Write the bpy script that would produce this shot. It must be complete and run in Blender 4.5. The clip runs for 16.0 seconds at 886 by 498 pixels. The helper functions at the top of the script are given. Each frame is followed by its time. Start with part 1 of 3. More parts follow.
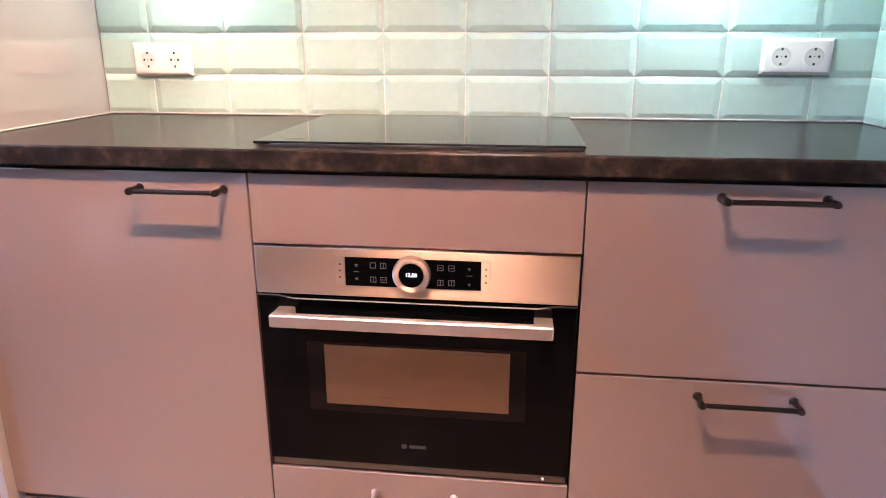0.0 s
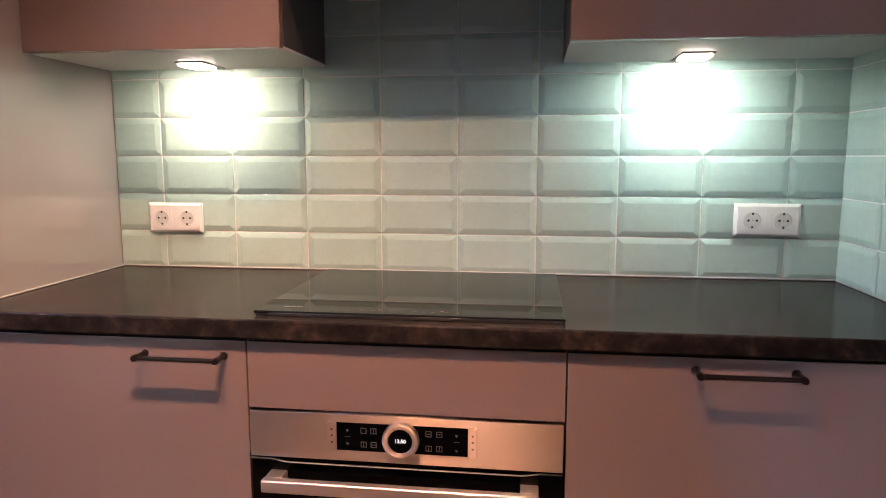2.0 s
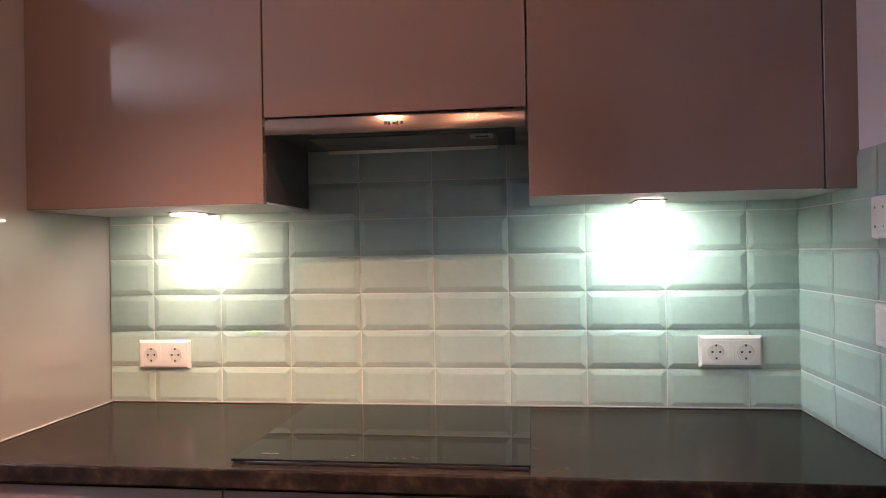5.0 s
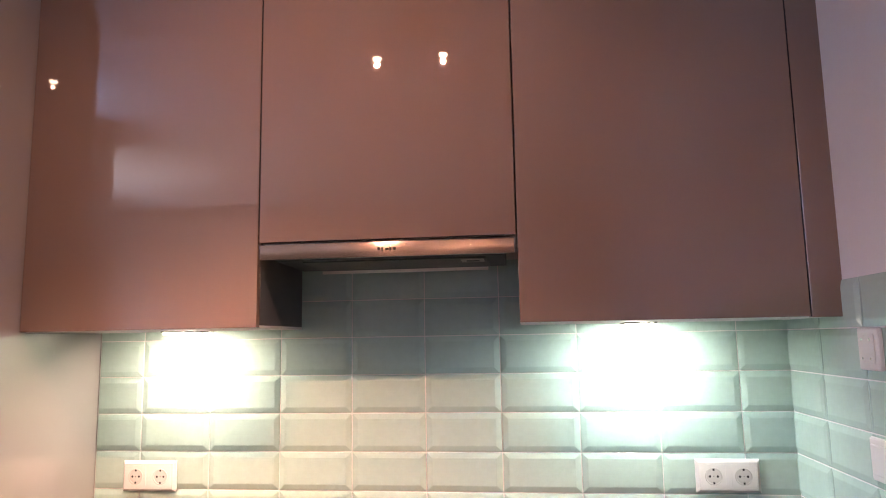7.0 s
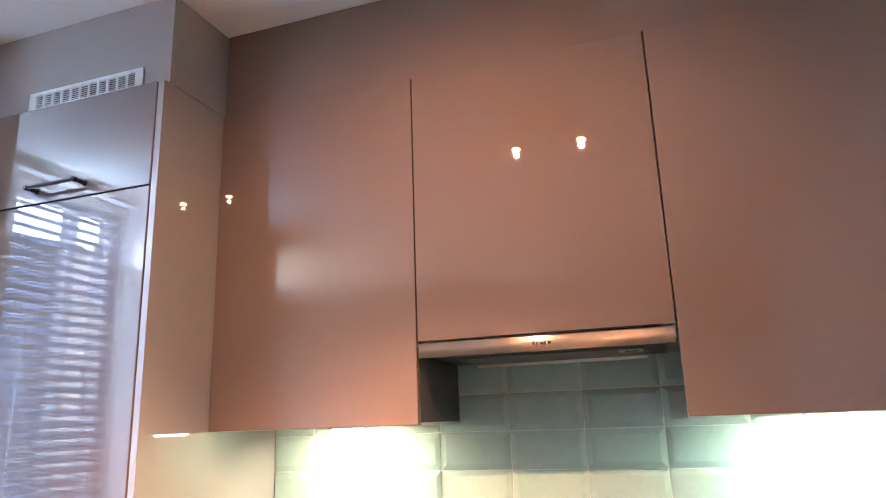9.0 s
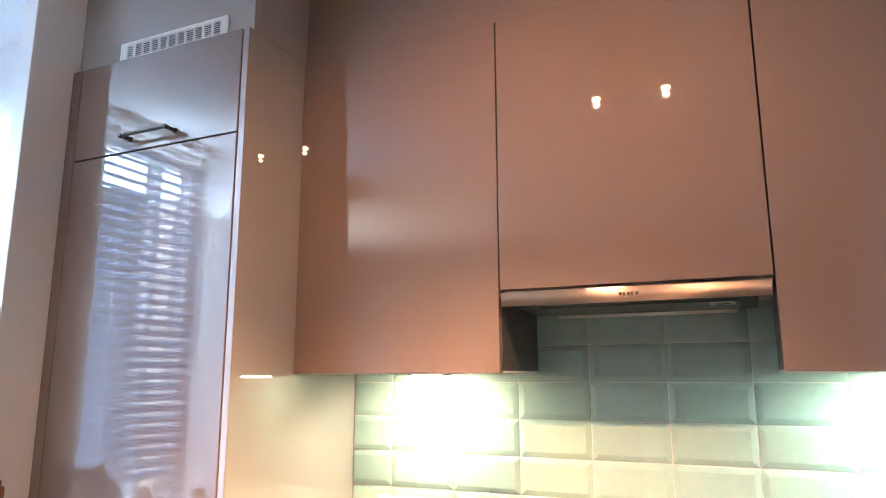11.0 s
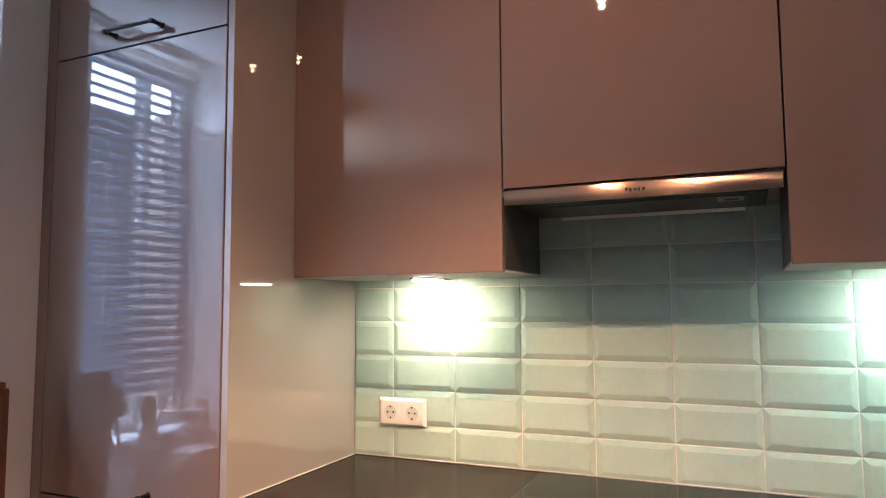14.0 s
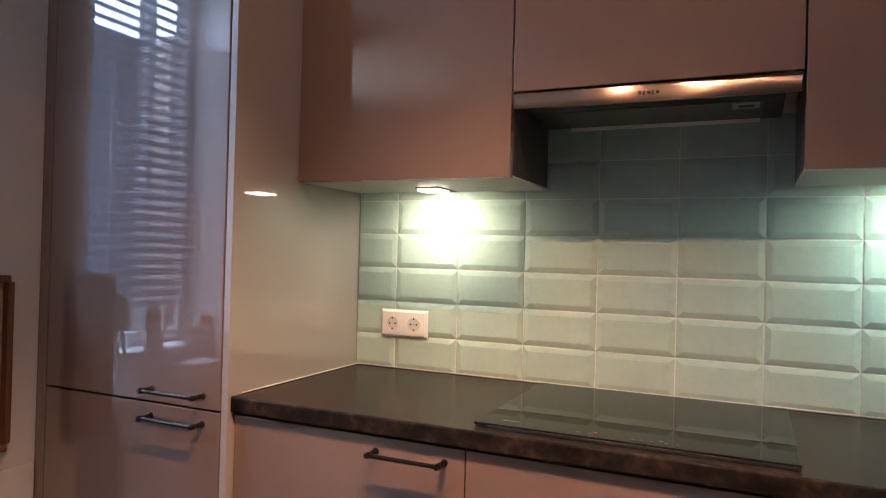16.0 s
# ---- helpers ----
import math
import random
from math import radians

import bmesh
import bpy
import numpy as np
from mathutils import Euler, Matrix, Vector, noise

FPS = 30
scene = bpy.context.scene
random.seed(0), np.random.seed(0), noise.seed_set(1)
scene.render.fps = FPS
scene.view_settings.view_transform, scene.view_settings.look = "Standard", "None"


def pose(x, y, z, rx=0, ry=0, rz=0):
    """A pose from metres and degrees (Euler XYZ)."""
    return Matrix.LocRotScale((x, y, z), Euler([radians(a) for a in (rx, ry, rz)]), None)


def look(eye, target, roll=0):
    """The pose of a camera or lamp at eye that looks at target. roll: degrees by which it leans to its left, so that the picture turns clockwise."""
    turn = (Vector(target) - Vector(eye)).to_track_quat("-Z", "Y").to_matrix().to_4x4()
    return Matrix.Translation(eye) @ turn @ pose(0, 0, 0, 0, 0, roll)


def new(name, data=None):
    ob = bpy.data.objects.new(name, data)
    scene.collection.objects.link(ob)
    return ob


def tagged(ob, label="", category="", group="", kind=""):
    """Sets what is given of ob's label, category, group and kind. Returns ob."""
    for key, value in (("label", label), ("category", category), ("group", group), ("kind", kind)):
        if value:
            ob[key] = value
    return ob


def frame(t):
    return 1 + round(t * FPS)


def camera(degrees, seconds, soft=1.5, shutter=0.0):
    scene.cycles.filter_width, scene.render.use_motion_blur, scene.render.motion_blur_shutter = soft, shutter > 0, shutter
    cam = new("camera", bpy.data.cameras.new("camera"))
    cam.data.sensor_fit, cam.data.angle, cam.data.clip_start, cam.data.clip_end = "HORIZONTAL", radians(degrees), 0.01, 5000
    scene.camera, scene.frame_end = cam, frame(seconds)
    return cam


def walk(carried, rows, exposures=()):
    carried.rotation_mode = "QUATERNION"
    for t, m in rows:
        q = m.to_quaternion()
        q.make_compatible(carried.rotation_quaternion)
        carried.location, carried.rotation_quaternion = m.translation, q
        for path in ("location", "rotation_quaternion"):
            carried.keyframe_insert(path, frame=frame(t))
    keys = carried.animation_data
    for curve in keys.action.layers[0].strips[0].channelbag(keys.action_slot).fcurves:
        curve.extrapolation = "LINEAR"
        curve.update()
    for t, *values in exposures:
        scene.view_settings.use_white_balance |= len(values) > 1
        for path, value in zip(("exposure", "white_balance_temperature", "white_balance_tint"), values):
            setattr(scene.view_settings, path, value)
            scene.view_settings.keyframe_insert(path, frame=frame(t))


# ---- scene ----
cam = camera(66.7, 16.0, soft=1.0)
PATH = [
    (0, (0.946, -1.682, 1.087), (0.719, 0.217, 0.501), 0.0),
    (0.5, (0.975, -1.695, 1.128), (0.73, 0.229, 0.638), 0.2),
    (1, (0.981, -1.709, 1.158), (0.721, 0.232, 0.752), 0.2),
    (1.5, (0.985, -1.717, 1.186), (0.707, 0.236, 0.859), 0.2),
    (2, (0.985, -1.722, 1.21), (0.73, 0.243, 0.938), -0.0),
    (2.5, (0.995, -1.722, 1.228), (0.748, 0.251, 1.008), -0.1),
    (3, (1.011, -1.739, 1.247), (0.75, 0.237, 1.079), -0.6),
    (3.5, (1.03, -1.756, 1.262), (0.753, 0.221, 1.144), -1.0),
    (4, (1.039, -1.775, 1.28), (0.769, 0.205, 1.208), -0.8),
    (6.5, (1.084, -1.797, 1.386), (0.84, 0.18, 1.569), -1.2),
    (7, (1.074, -1.807, 1.405), (0.833, 0.161, 1.669), -1.0),
    (7.5, (1.081, -1.813, 1.417), (0.745, 0.135, 1.721), -1.1),
    (8, (1.076, -1.821, 1.42), (0.622, 0.09, 1.794), -1.5),
    (8.5, (1.059, -1.84, 1.426), (0.544, 0.038, 1.885), -1.7),
    (9, (1.056, -1.843, 1.449), (0.428, -0.009, 1.939), -2.0),
    (9.5, (1.043, -1.846, 1.447), (0.315, -0.043, 1.916), -1.5),
    (12, (0.988, -1.838, 1.412), (0.161, -0.045, 1.727), -0.3),
    (12.5, (0.986, -1.832, 1.404), (0.146, -0.041, 1.693), -0.4),
    (13, (0.976, -1.83, 1.395), (0.154, -0.027, 1.665), -0.2),
    (13.5, (0.972, -1.821, 1.384), (0.16, -0.006, 1.602), -0.4),
    (14, (0.968, -1.812, 1.362), (0.159, 0.01, 1.527), -0.4),
    (14.5, (0.972, -1.801, 1.341), (0.164, 0.023, 1.493), 0.1),
    (15, (0.963, -1.798, 1.318), (0.148, 0.025, 1.419), 0.6),
    (15.5, (0.963, -1.794, 1.289), (0.131, 0.024, 1.343), 1.2),
    (16, (0.963, -1.793, 1.255), (0.136, 0.028, 1.271), 1.5),
]
walk(cam, [(t, look(eye, target, roll)) for t, eye, target, roll in PATH],
     exposures=[(0, 0.50, 6400, 18), (0.6, 0.43, 6700, 20), (1.0, -0.30, 6950, 21), (1.5, -0.42, 7250, 25), (3.5, -0.67, 7450, 26), (4.2, -0.65, 7500, 26),
                (7, 0.18, 7600, 27), (8, 0.12, 7500, 22), (8.6, 0.5, 7500, 19), (9.5, 0.93, 8350, 5),
                (12.5, 0.40, 7700, 11), (14.5, -0.42, 7800, 15), (16, -0.75, 7700, 15)])

# ---- world and lights ----
def make_world():
    w = bpy.data.worlds.new("sky")
    scene.world = w
    w.use_nodes = True
    nt = w.node_tree
    sky = nt.nodes.new("ShaderNodeTexSky")
    sky.sky_type, sky.sun_disc = "NISHITA", False
    sky.sun_elevation, sky.sun_rotation = radians(37), radians(0)
    bg = nt.nodes["Background"]
    bg.inputs[1].default_value = 0.06
    nt.links.new(sky.outputs[0], bg.inputs[0])


make_world()
sun = new("sun", bpy.data.lights.new("sun", "SUN"))
sun.data.energy, sun.data.angle, sun.data.color = 5.0, radians(0.5), (1.0, 0.95, 0.88)
sun.matrix_world = look((0, 8, 6), (0, 0, 0))

LAMP_Y, LAMP_Z = -1.25, 2.50
SPOTS = [(0.538, LAMP_Y), (0.792, LAMP_Y)]
for sx, sy in SPOTS:
    s = new("ceiling_spot_light", bpy.data.lights.new("ceiling_spot_light", "SPOT"))
    s.data.energy, s.data.color = 210.0, (1.0, 0.65, 0.46)
    s.data.spot_size, s.data.spot_blend, s.data.shadow_soft_size = radians(74), 1.0, 0.012
    s.matrix_world = look((sx, sy, LAMP_Z - 0.052), (sx - 0.18, -0.69, 0.46))
    # wide soft spill round the beam
    g = new("ceiling_lamp_spill", bpy.data.lights.new("ceiling_lamp_spill", "SPOT"))
    g.data.energy, g.data.color, g.data.shadow_soft_size = 19.0, (1.0, 0.60, 0.41), 0.008
    g.data.spot_size, g.data.spot_blend = radians(118), 1.0
    g.matrix_world = look((sx, sy, LAMP_Z - 0.056), (sx - 0.08, -0.33, 1.35))

# the bright sky over the roofs outside the window
a = new("window_sky_light", bpy.data.lights.new("window_sky_light", "AREA"))
a.data.shape, a.data.size, a.data.size_y = "RECTANGLE", 5.0, 3.0
a.data.energy, a.data.color = 3600.0, (0.34, 0.57, 1.0)
a.matrix_world = look((-2.95, -3.6, 4.15), (-1.5, -3.2, 2.6))

# added lamps standing in for daylight at the kitchen window: a fill onto the pier beside it, one through the slats, and
# a fill for what they throw up
WINDOW_LIGHTS = (("pier_fill_light", 0.06, 1.50, 11.0, (-1.435, -1.29, 1.70), (-1.33, -1.88, 1.65)),
                 ("window_opening_light", 0.58, 1.55, 1.3, (-1.585, -1.56, 1.72), (-1.0, -1.56, 1.72)),
                 ("ceiling_fill_light", 0.55, 0.06, 6.0, (-1.45, -1.56, 2.22), (-1.22, -1.56, 3.20)))
for nm, wide, high, power, eye, aim in WINDOW_LIGHTS:
    a1 = new(nm, bpy.data.lights.new(nm, "AREA"))
    a1.data.shape, a1.data.size, a1.data.size_y = "RECTANGLE", wide, high
    a1.data.energy, a1.data.color = power, (0.38, 0.60, 1.0)
    a1.matrix_world = look(eye, aim)

# daylight in the opening of the window of the living area behind
a2 = new("rear_window_light", bpy.data.lights.new("rear_window_light", "AREA"))
a2.data.shape, a2.data.size, a2.data.size_y = "RECTANGLE", 0.8, 1.2
a2.data.energy, a2.data.color, a2.data.spread = 14.0, (0.80, 0.88, 1.0), radians(110)
a2.matrix_world = look((-2.41, -3.4, 1.55), (-1.5, -2.9, 3.2))

# slim lamps under the wall cabinets
UNDER = [(0.166, (1.0, 0.96, 0.84)), (1.344, (0.76, 1.0, 1.0))]
for ux, col in UNDER:
    u = new("cabinet_lamp_light", bpy.data.lights.new("cabinet_lamp_light", "AREA"))
    u.data.shape, u.data.size, u.data.size_y = "RECTANGLE", 0.055, 0.05
    u.data.energy, u.data.color = (3.2 if ux < 1 else 3.6), col
    u.data.spread = radians(176)
    u.matrix_world = look((ux, -0.135, 1.420), (ux, -0.07, 1.20))


# ---- materials ----
def ramp(nt, fac, stops):
    n = nt.nodes.new("ShaderNodeValToRGB")
    els = n.color_ramp.elements
    while len(els) < len(stops):
        els.new(0.5)
    for e, (p, c) in zip(els, stops):
        e.position, e.color = p, (*c, 1)
    nt.links.new(fac, n.inputs[0])
    return n.outputs[0]


def noise_tex(nt, scale, detail=4.0, rough=0.55, stretch=None):
    tc = nt.nodes.new("ShaderNodeTexCoord")
    n = nt.nodes.new("ShaderNodeTexNoise")
    n.inputs["Scale"].default_value, n.inputs["Detail"].default_value, n.inputs["Roughness"].default_value = scale, detail, rough
    if stretch:
        mp = nt.nodes.new("ShaderNodeMapping")
        mp.inputs["Scale"].default_value = stretch
        nt.links.new(tc.outputs["Object"], mp.inputs[0])
        nt.links.new(mp.outputs[0], n.inputs["Vector"])
    else:
        nt.links.new(tc.outputs["Object"], n.inputs["Vector"])
    return n.outputs[0]


def surface(name, base, rough=0.5, metal=0.0, vary=0.06, coarse=3.0, fine=120.0, bump=0.02, rvary=0.04, coat=0.0,
            stretch=None, per_object=0.0, ior=1.5, wave=0.0):
    """A principled surface whose colour and gloss vary at two scales, with a fine relief."""
    m = bpy.data.materials.new(name)
    m.use_nodes = True
    nt = m.node_tree
    p = nt.nodes["Principled BSDF"]
    n1, n2 = noise_tex(nt, coarse, 3.0), noise_tex(nt, fine, 3.0, 0.6, stretch)
    mixn = nt.nodes.new("ShaderNodeMath")
    mixn.operation = "ADD"
    nt.links.new(n1, mixn.inputs[0])
    nt.links.new(n2, mixn.inputs[1])
    half = nt.nodes.new("ShaderNodeMath")
    half.operation, half.inputs[1].default_value = "MULTIPLY", 0.5
    nt.links.new(mixn.outputs[0], half.inputs[0])
    lo, hi = [c * (1 - vary) for c in base], [min(1, c * (1 + vary)) for c in base]
    col = ramp(nt, half.outputs[0], [(0.3, lo), (0.7, hi)])
    if per_object:
        oi = nt.nodes.new("ShaderNodeObjectInfo")
        mr = nt.nodes.new("ShaderNodeMapRange")
        mr.inputs["To Min"].default_value, mr.inputs["To Max"].default_value = 1 - per_object, 1 + per_object
        nt.links.new(oi.outputs["Random"], mr.inputs[0])
        hsv = nt.nodes.new("ShaderNodeHueSaturation")
        nt.links.new(mr.outputs[0], hsv.inputs["Value"])
        nt.links.new(col, hsv.inputs["Color"])
        col = hsv.outputs[0]
    nt.links.new(col, p.inputs["Base Color"])
    mr = nt.nodes.new("ShaderNodeMapRange")
    mr.inputs["From Min"].default_value, mr.inputs["From Max"].default_value = 0.3, 0.7
    mr.inputs["To Min"].default_value, mr.inputs["To Max"].default_value = max(0.0, rough - rvary), rough + rvary
    nt.links.new(half.outputs[0], mr.inputs[0])
    nt.links.new(mr.outputs[0], p.inputs["Roughness"])
    p.inputs["Metallic"].default_value, p.inputs["IOR"].default_value = metal, ior
    p.inputs["Coat Weight"].default_value, p.inputs["Coat Roughness"].default_value = coat, 0.012
    if bump or wave:
        b = nt.nodes.new("ShaderNodeBump")
        b.inputs["Strength"].default_value, b.inputs["Distance"].default_value = bump, 0.002
        nt.links.new(n2, b.inputs["Height"])
        if wave:
            b2 = nt.nodes.new("ShaderNodeBump")
            b2.inputs["Strength"].default_value, b2.inputs["Distance"].default_value = wave, 0.01
            nt.links.new(noise_tex(nt, 9.0, 1.0), b2.inputs["Height"])
            nt.links.new(b2.outputs[0], b.inputs["Normal"])
        nt.links.new(b.outputs[0], p.inputs["Normal"])
    return m


def glow(name, color, strength):
    m = bpy.data.materials.new(name)
    m.use_nodes = True
    p = m.node_tree.nodes["Principled BSDF"]
    p.inputs["Base Color"].default_value = (*color, 1)
    p.inputs["Emission Color"].default_value = (*color, 1)
    p.inputs["Emission Strength"].default_value = strength
    return m


def stone_laminate():
    """Dark laminate with soft cloudy blotches and a fine brown mottle."""
    m = bpy.data.materials.new("dark_stone_laminate")
    m.use_nodes = True
    nt = m.node_tree
    p = nt.nodes["Principled BSDF"]
    cloud = ramp(nt, noise_tex(nt, 5.0, 3.0, 0.5), [(0.25, (0.012, 0.0095, 0.0085)), (0.8, (0.022, 0.0175, 0.0155))])
    vein = ramp(nt, noise_tex(nt, 24.0, 7.0, 0.62), [(0.36, (0.55, 0.52, 0.5)), (0.50, (1.0, 0.95, 0.92)), (0.58, (1.7, 1.45, 1.3)), (0.70, (3.4, 2.6, 2.2))])
    mx = nt.nodes.new("ShaderNodeMix")
    mx.data_type, mx.blend_type = "RGBA", "MULTIPLY"
    mx.inputs[0].default_value = 1.0
    nt.links.new(cloud, mx.inputs[6])
    nt.links.new(vein, mx.inputs[7])
    nt.links.new(mx.outputs[2], p.inputs["Base Color"])
    rg = nt.nodes.new("ShaderNodeMapRange")
    rg.inputs["From Min"].default_value, rg.inputs["From Max"].default_value = 0.3, 0.7
    rg.inputs["To Min"].default_value, rg.inputs["To Max"].default_value = 0.21, 0.25
    nt.links.new(noise_tex(nt, 3.0, 2.0), rg.inputs[0])
    nt.links.new(rg.outputs[0], p.inputs["Roughness"])
    p.inputs["IOR"].default_value = 1.18
    return m


def glass_mat():
    m = bpy.data.materials.new("window_glass")
    m.use_nodes = True
    p = m.node_tree.nodes["Principled BSDF"]
    p.inputs["Transmission Weight"].default_value, p.inputs["Roughness"].default_value, p.inputs["IOR"].default_value = 1.0, 0.0, 1.45
    return m


GLOSS = surface("taupe_gloss_lacquer", (0.215, 0.137, 0.107), 0.01, vary=0.025, coarse=1.5, fine=300, bump=0.0, rvary=0.002, coat=1.0, ior=1.85)
# same lacquer made paler: caught lamp light and wall reflections put into the colour
PANEL = surface("lit_taupe_gloss_lacquer", (0.37, 0.325, 0.305), 0.012, vary=0.025, coarse=1.5, fine=300, bump=0.0, rvary=0.002, coat=1.0, ior=1.85)
CARCASS = surface("taupe_satin_board", (0.25, 0.185, 0.16), 0.35, vary=0.04, bump=0.01)
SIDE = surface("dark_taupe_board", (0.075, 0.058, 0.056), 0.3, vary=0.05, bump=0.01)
UNDERSIDE = surface("pale_melamine_board", (0.62, 0.60, 0.56), 0.38, vary=0.04, bump=0.01)
TILE = surface("mint_glazed_ceramic", (0.442, 0.58, 0.512), 0.09, vary=0.05, coarse=5, fine=60, bump=0.006, rvary=0.03, per_object=0.03, wave=0.015)
GROUT = surface("pale_grout", (0.74, 0.72, 0.66), 0.85, vary=0.12, coarse=9, fine=400, bump=0.2)
STONE = stone_laminate()
HOBGLASS = surface("black_ceramic_glass", (0.008, 0.009, 0.009), 0.008, vary=0.1, bump=0.0, rvary=0.004, ior=1.2)
STEEL = surface("brushed_steel", (0.62, 0.45, 0.35), 0.36, 1.0, vary=0.02, coarse=4, fine=90, bump=0.006, rvary=0.02, stretch=(0.3, 8, 14))


def brushed(m, turn=0.25):
    nt = m.node_tree
    tg = nt.nodes.new("ShaderNodeTangent")
    tg.direction_type, tg.axis = "RADIAL", "Z"
    p = nt.nodes["Principled BSDF"]
    nt.links.new(tg.outputs[0], p.inputs["Tangent"])
    p.inputs["Anisotropic"].default_value, p.inputs["Anisotropic Rotation"].default_value = 0.95, turn


brushed(STEEL)
HOODSTEEL = surface("warm_satin_steel", (0.68, 0.46, 0.34), 0.15, 1.0, vary=0.03, coarse=4, fine=90, bump=0.0, rvary=0.02, stretch=(0.3, 8, 14))
brushed(HOODSTEEL)
SATIN = surface("satin_steel", (0.74, 0.62, 0.54), 0.4, 1.0, vary=0.03, fine=150, bump=0.01)
DARKSTEEL = surface("dark_steel", (0.16, 0.15, 0.145), 0.35, 1.0, vary=0.08)
BRONZE = surface("blackened_bronze", (0.035, 0.026, 0.022), 0.3, 0.85, vary=0.2, fine=200, bump=0.03)
OVENGLASS = surface("black_oven_glass", (0.002, 0.0018, 0.0018), 0.05, vary=0.1, bump=0.0, rvary=0.02, ior=1.18)
OVENPANE = surface("coated_oven_pane", (0.22, 0.145, 0.10), 0.05, 0.9, vary=0.08, bump=0.0)
BLACK = surface("black_plastic", (0.015, 0.015, 0.015), 0.4, vary=0.1)
# near-black carcass colour: shade in the seams between fronts is put into it
GAPSHADE = surface("gap_shade_board", (0.02, 0.018, 0.017), 0.8, vary=0.1)
WHITEPLASTIC = surface("white_plastic", (0.80, 0.77, 0.73), 0.3, vary=0.015, bump=0.005)
PAINT = surface("white_wall_paint", (0.74, 0.71, 0.69), 0.6, vary=0.025, coarse=2.5, fine=220, bump=0.06)
# invented darker tone for the rear wall, lowers bounce light and reflections
REARPAINT = surface("bounce_dimming_wall_paint", (0.38, 0.33, 0.29), 0.6, vary=0.03, coarse=2.5, fine=220, bump=0.06)
CEILPAINT = surface("white_ceiling_paint", (0.78, 0.76, 0.74), 0.8, vary=0.02, coarse=2, fine=200, bump=0.05)
WOODFLOOR = surface("oak_floor_board", (0.24, 0.148, 0.085), 0.4, vary=0.25, coarse=4, fine=18, bump=0.05, stretch=(1, 14, 1), per_object=0.12)
WOOD = surface("varnished_beech", (0.20, 0.08, 0.042), 0.4, vary=0.18, coarse=5, fine=30, bump=0.03, stretch=(6, 6, 0.7))
SEALANT = surface("white_sealant", (0.46, 0.45, 0.42), 0.5, vary=0.08)
CHROME = surface("chrome", (0.75, 0.74, 0.72), 0.12, 1.0, vary=0.03, bump=0.0)
ICON = surface("printed_grey", (0.075, 0.07, 0.066), 0.5, vary=0.03)
DIM = surface("faint_print", (0.09, 0.085, 0.08), 0.4, vary=0.03)
REDMARK = surface("printed_red", (0.45, 0.12, 0.09), 0.5, vary=0.05)
SLAT = surface("pale_blind_slat", (0.24, 0.28, 0.34), 0.6, vary=0.03)


def let_light_through(m, color, share):
    """Thin slats that pass some daylight."""
    nt = m.node_tree
    p, out = nt.nodes["Principled BSDF"], nt.nodes["Material Output"]
    tr, mx = nt.nodes.new("ShaderNodeBsdfTranslucent"), nt.nodes.new("ShaderNodeMixShader")
    tr.inputs[0].default_value = (*color, 1)
    mx.inputs[0].default_value = share
    nt.links.new(p.outputs[0], mx.inputs[1])
    nt.links.new(tr.outputs[0], mx.inputs[2])
    nt.links.new(mx.outputs[0], out.inputs["Surface"])


let_light_through(SLAT, (0.50, 0.58, 0.70), 0.5)
FACADE = surface("slate_grey_facade", (0.13, 0.155, 0.19), 0.8, vary=0.15, coarse=1, fine=8)
GROUNDMAT = surface("asphalt", (0.05, 0.05, 0.05), 0.9, vary=0.2, coarse=1, fine=40)
LEDFACE = glow("led_diffuser", (1.0, 0.96, 0.86), 14.0)
BULB = glow("warm_bulb", (1.0, 0.80, 0.58), 60.0)
CLOCK = glow("clock_digits", (0.75, 0.95, 1.0), 1.6)
GLASS = glass_mat()
CLEAR = surface("clear_jar_plastic", (0.55, 0.60, 0.66), 0.1, vary=0.1)
REDPLASTIC = surface("red_plastic", (0.55, 0.09, 0.06), 0.35, vary=0.05)


# ---- building helpers ----
def box(bm, x0, x1, y0, y1, z0, z1, bevel=0.0, seg=1):
    r = bmesh.ops.create_cube(bm, size=1.0)
    vs = r["verts"]
    for v in vs:
        v.co = Vector(((x0 + x1) / 2 + v.co.x * (x1 - x0), (y0 + y1) / 2 + v.co.y * (y1 - y0), (z0 + z1) / 2 + v.co.z * (z1 - z0)))
    if bevel:
        es = list({e for v in vs for e in v.link_edges})
        bmesh.ops.bevel(bm, geom=es, offset=bevel, segments=seg, affect="EDGES", profile=0.5)
    return bm


def boxed(*args, **kw):
    return box(bmesh.new(), *args, **kw)


def cyl(bm, p0, p1, r0, r1=None, n=20, caps=True):
    p0, p1 = Vector(p0), Vector(p1)
    r1 = r0 if r1 is None else r1
    m = Matrix.Translation((p0 + p1) / 2) @ (p1 - p0).to_track_quat("Z", "Y").to_matrix().to_4x4()
    bmesh.ops.create_cone(bm, cap_ends=caps, segments=n, radius1=r0, radius2=r1, depth=(p1 - p0).length, matrix=m)
    return bm


def lathe(bm, profile, center, axis="Z", n=32):
    """Turn (radius, height) pairs round an axis through center."""
    rings = []
    for r, h in profile:
        ring = []
        for i in range(n):
            q = 2 * math.pi * i / n
            a_, b_ = r * math.cos(q), r * math.sin(q)
            co = (a_, b_, h) if axis == "Z" else (a_, -h, b_)
            ring.append(bm.verts.new(Vector(center) + Vector(co)))
        rings.append(ring)
    for ra, rb in zip(rings, rings[1:]):
        for i in range(n):
            bm.faces.new((ra[i], ra[(i + 1) % n], rb[(i + 1) % n], rb[i]))
    bm.faces.new(rings[0])
    bm.faces.new(rings[-1])
    bmesh.ops.recalc_face_normals(bm, faces=bm.faces[:])
    return bm


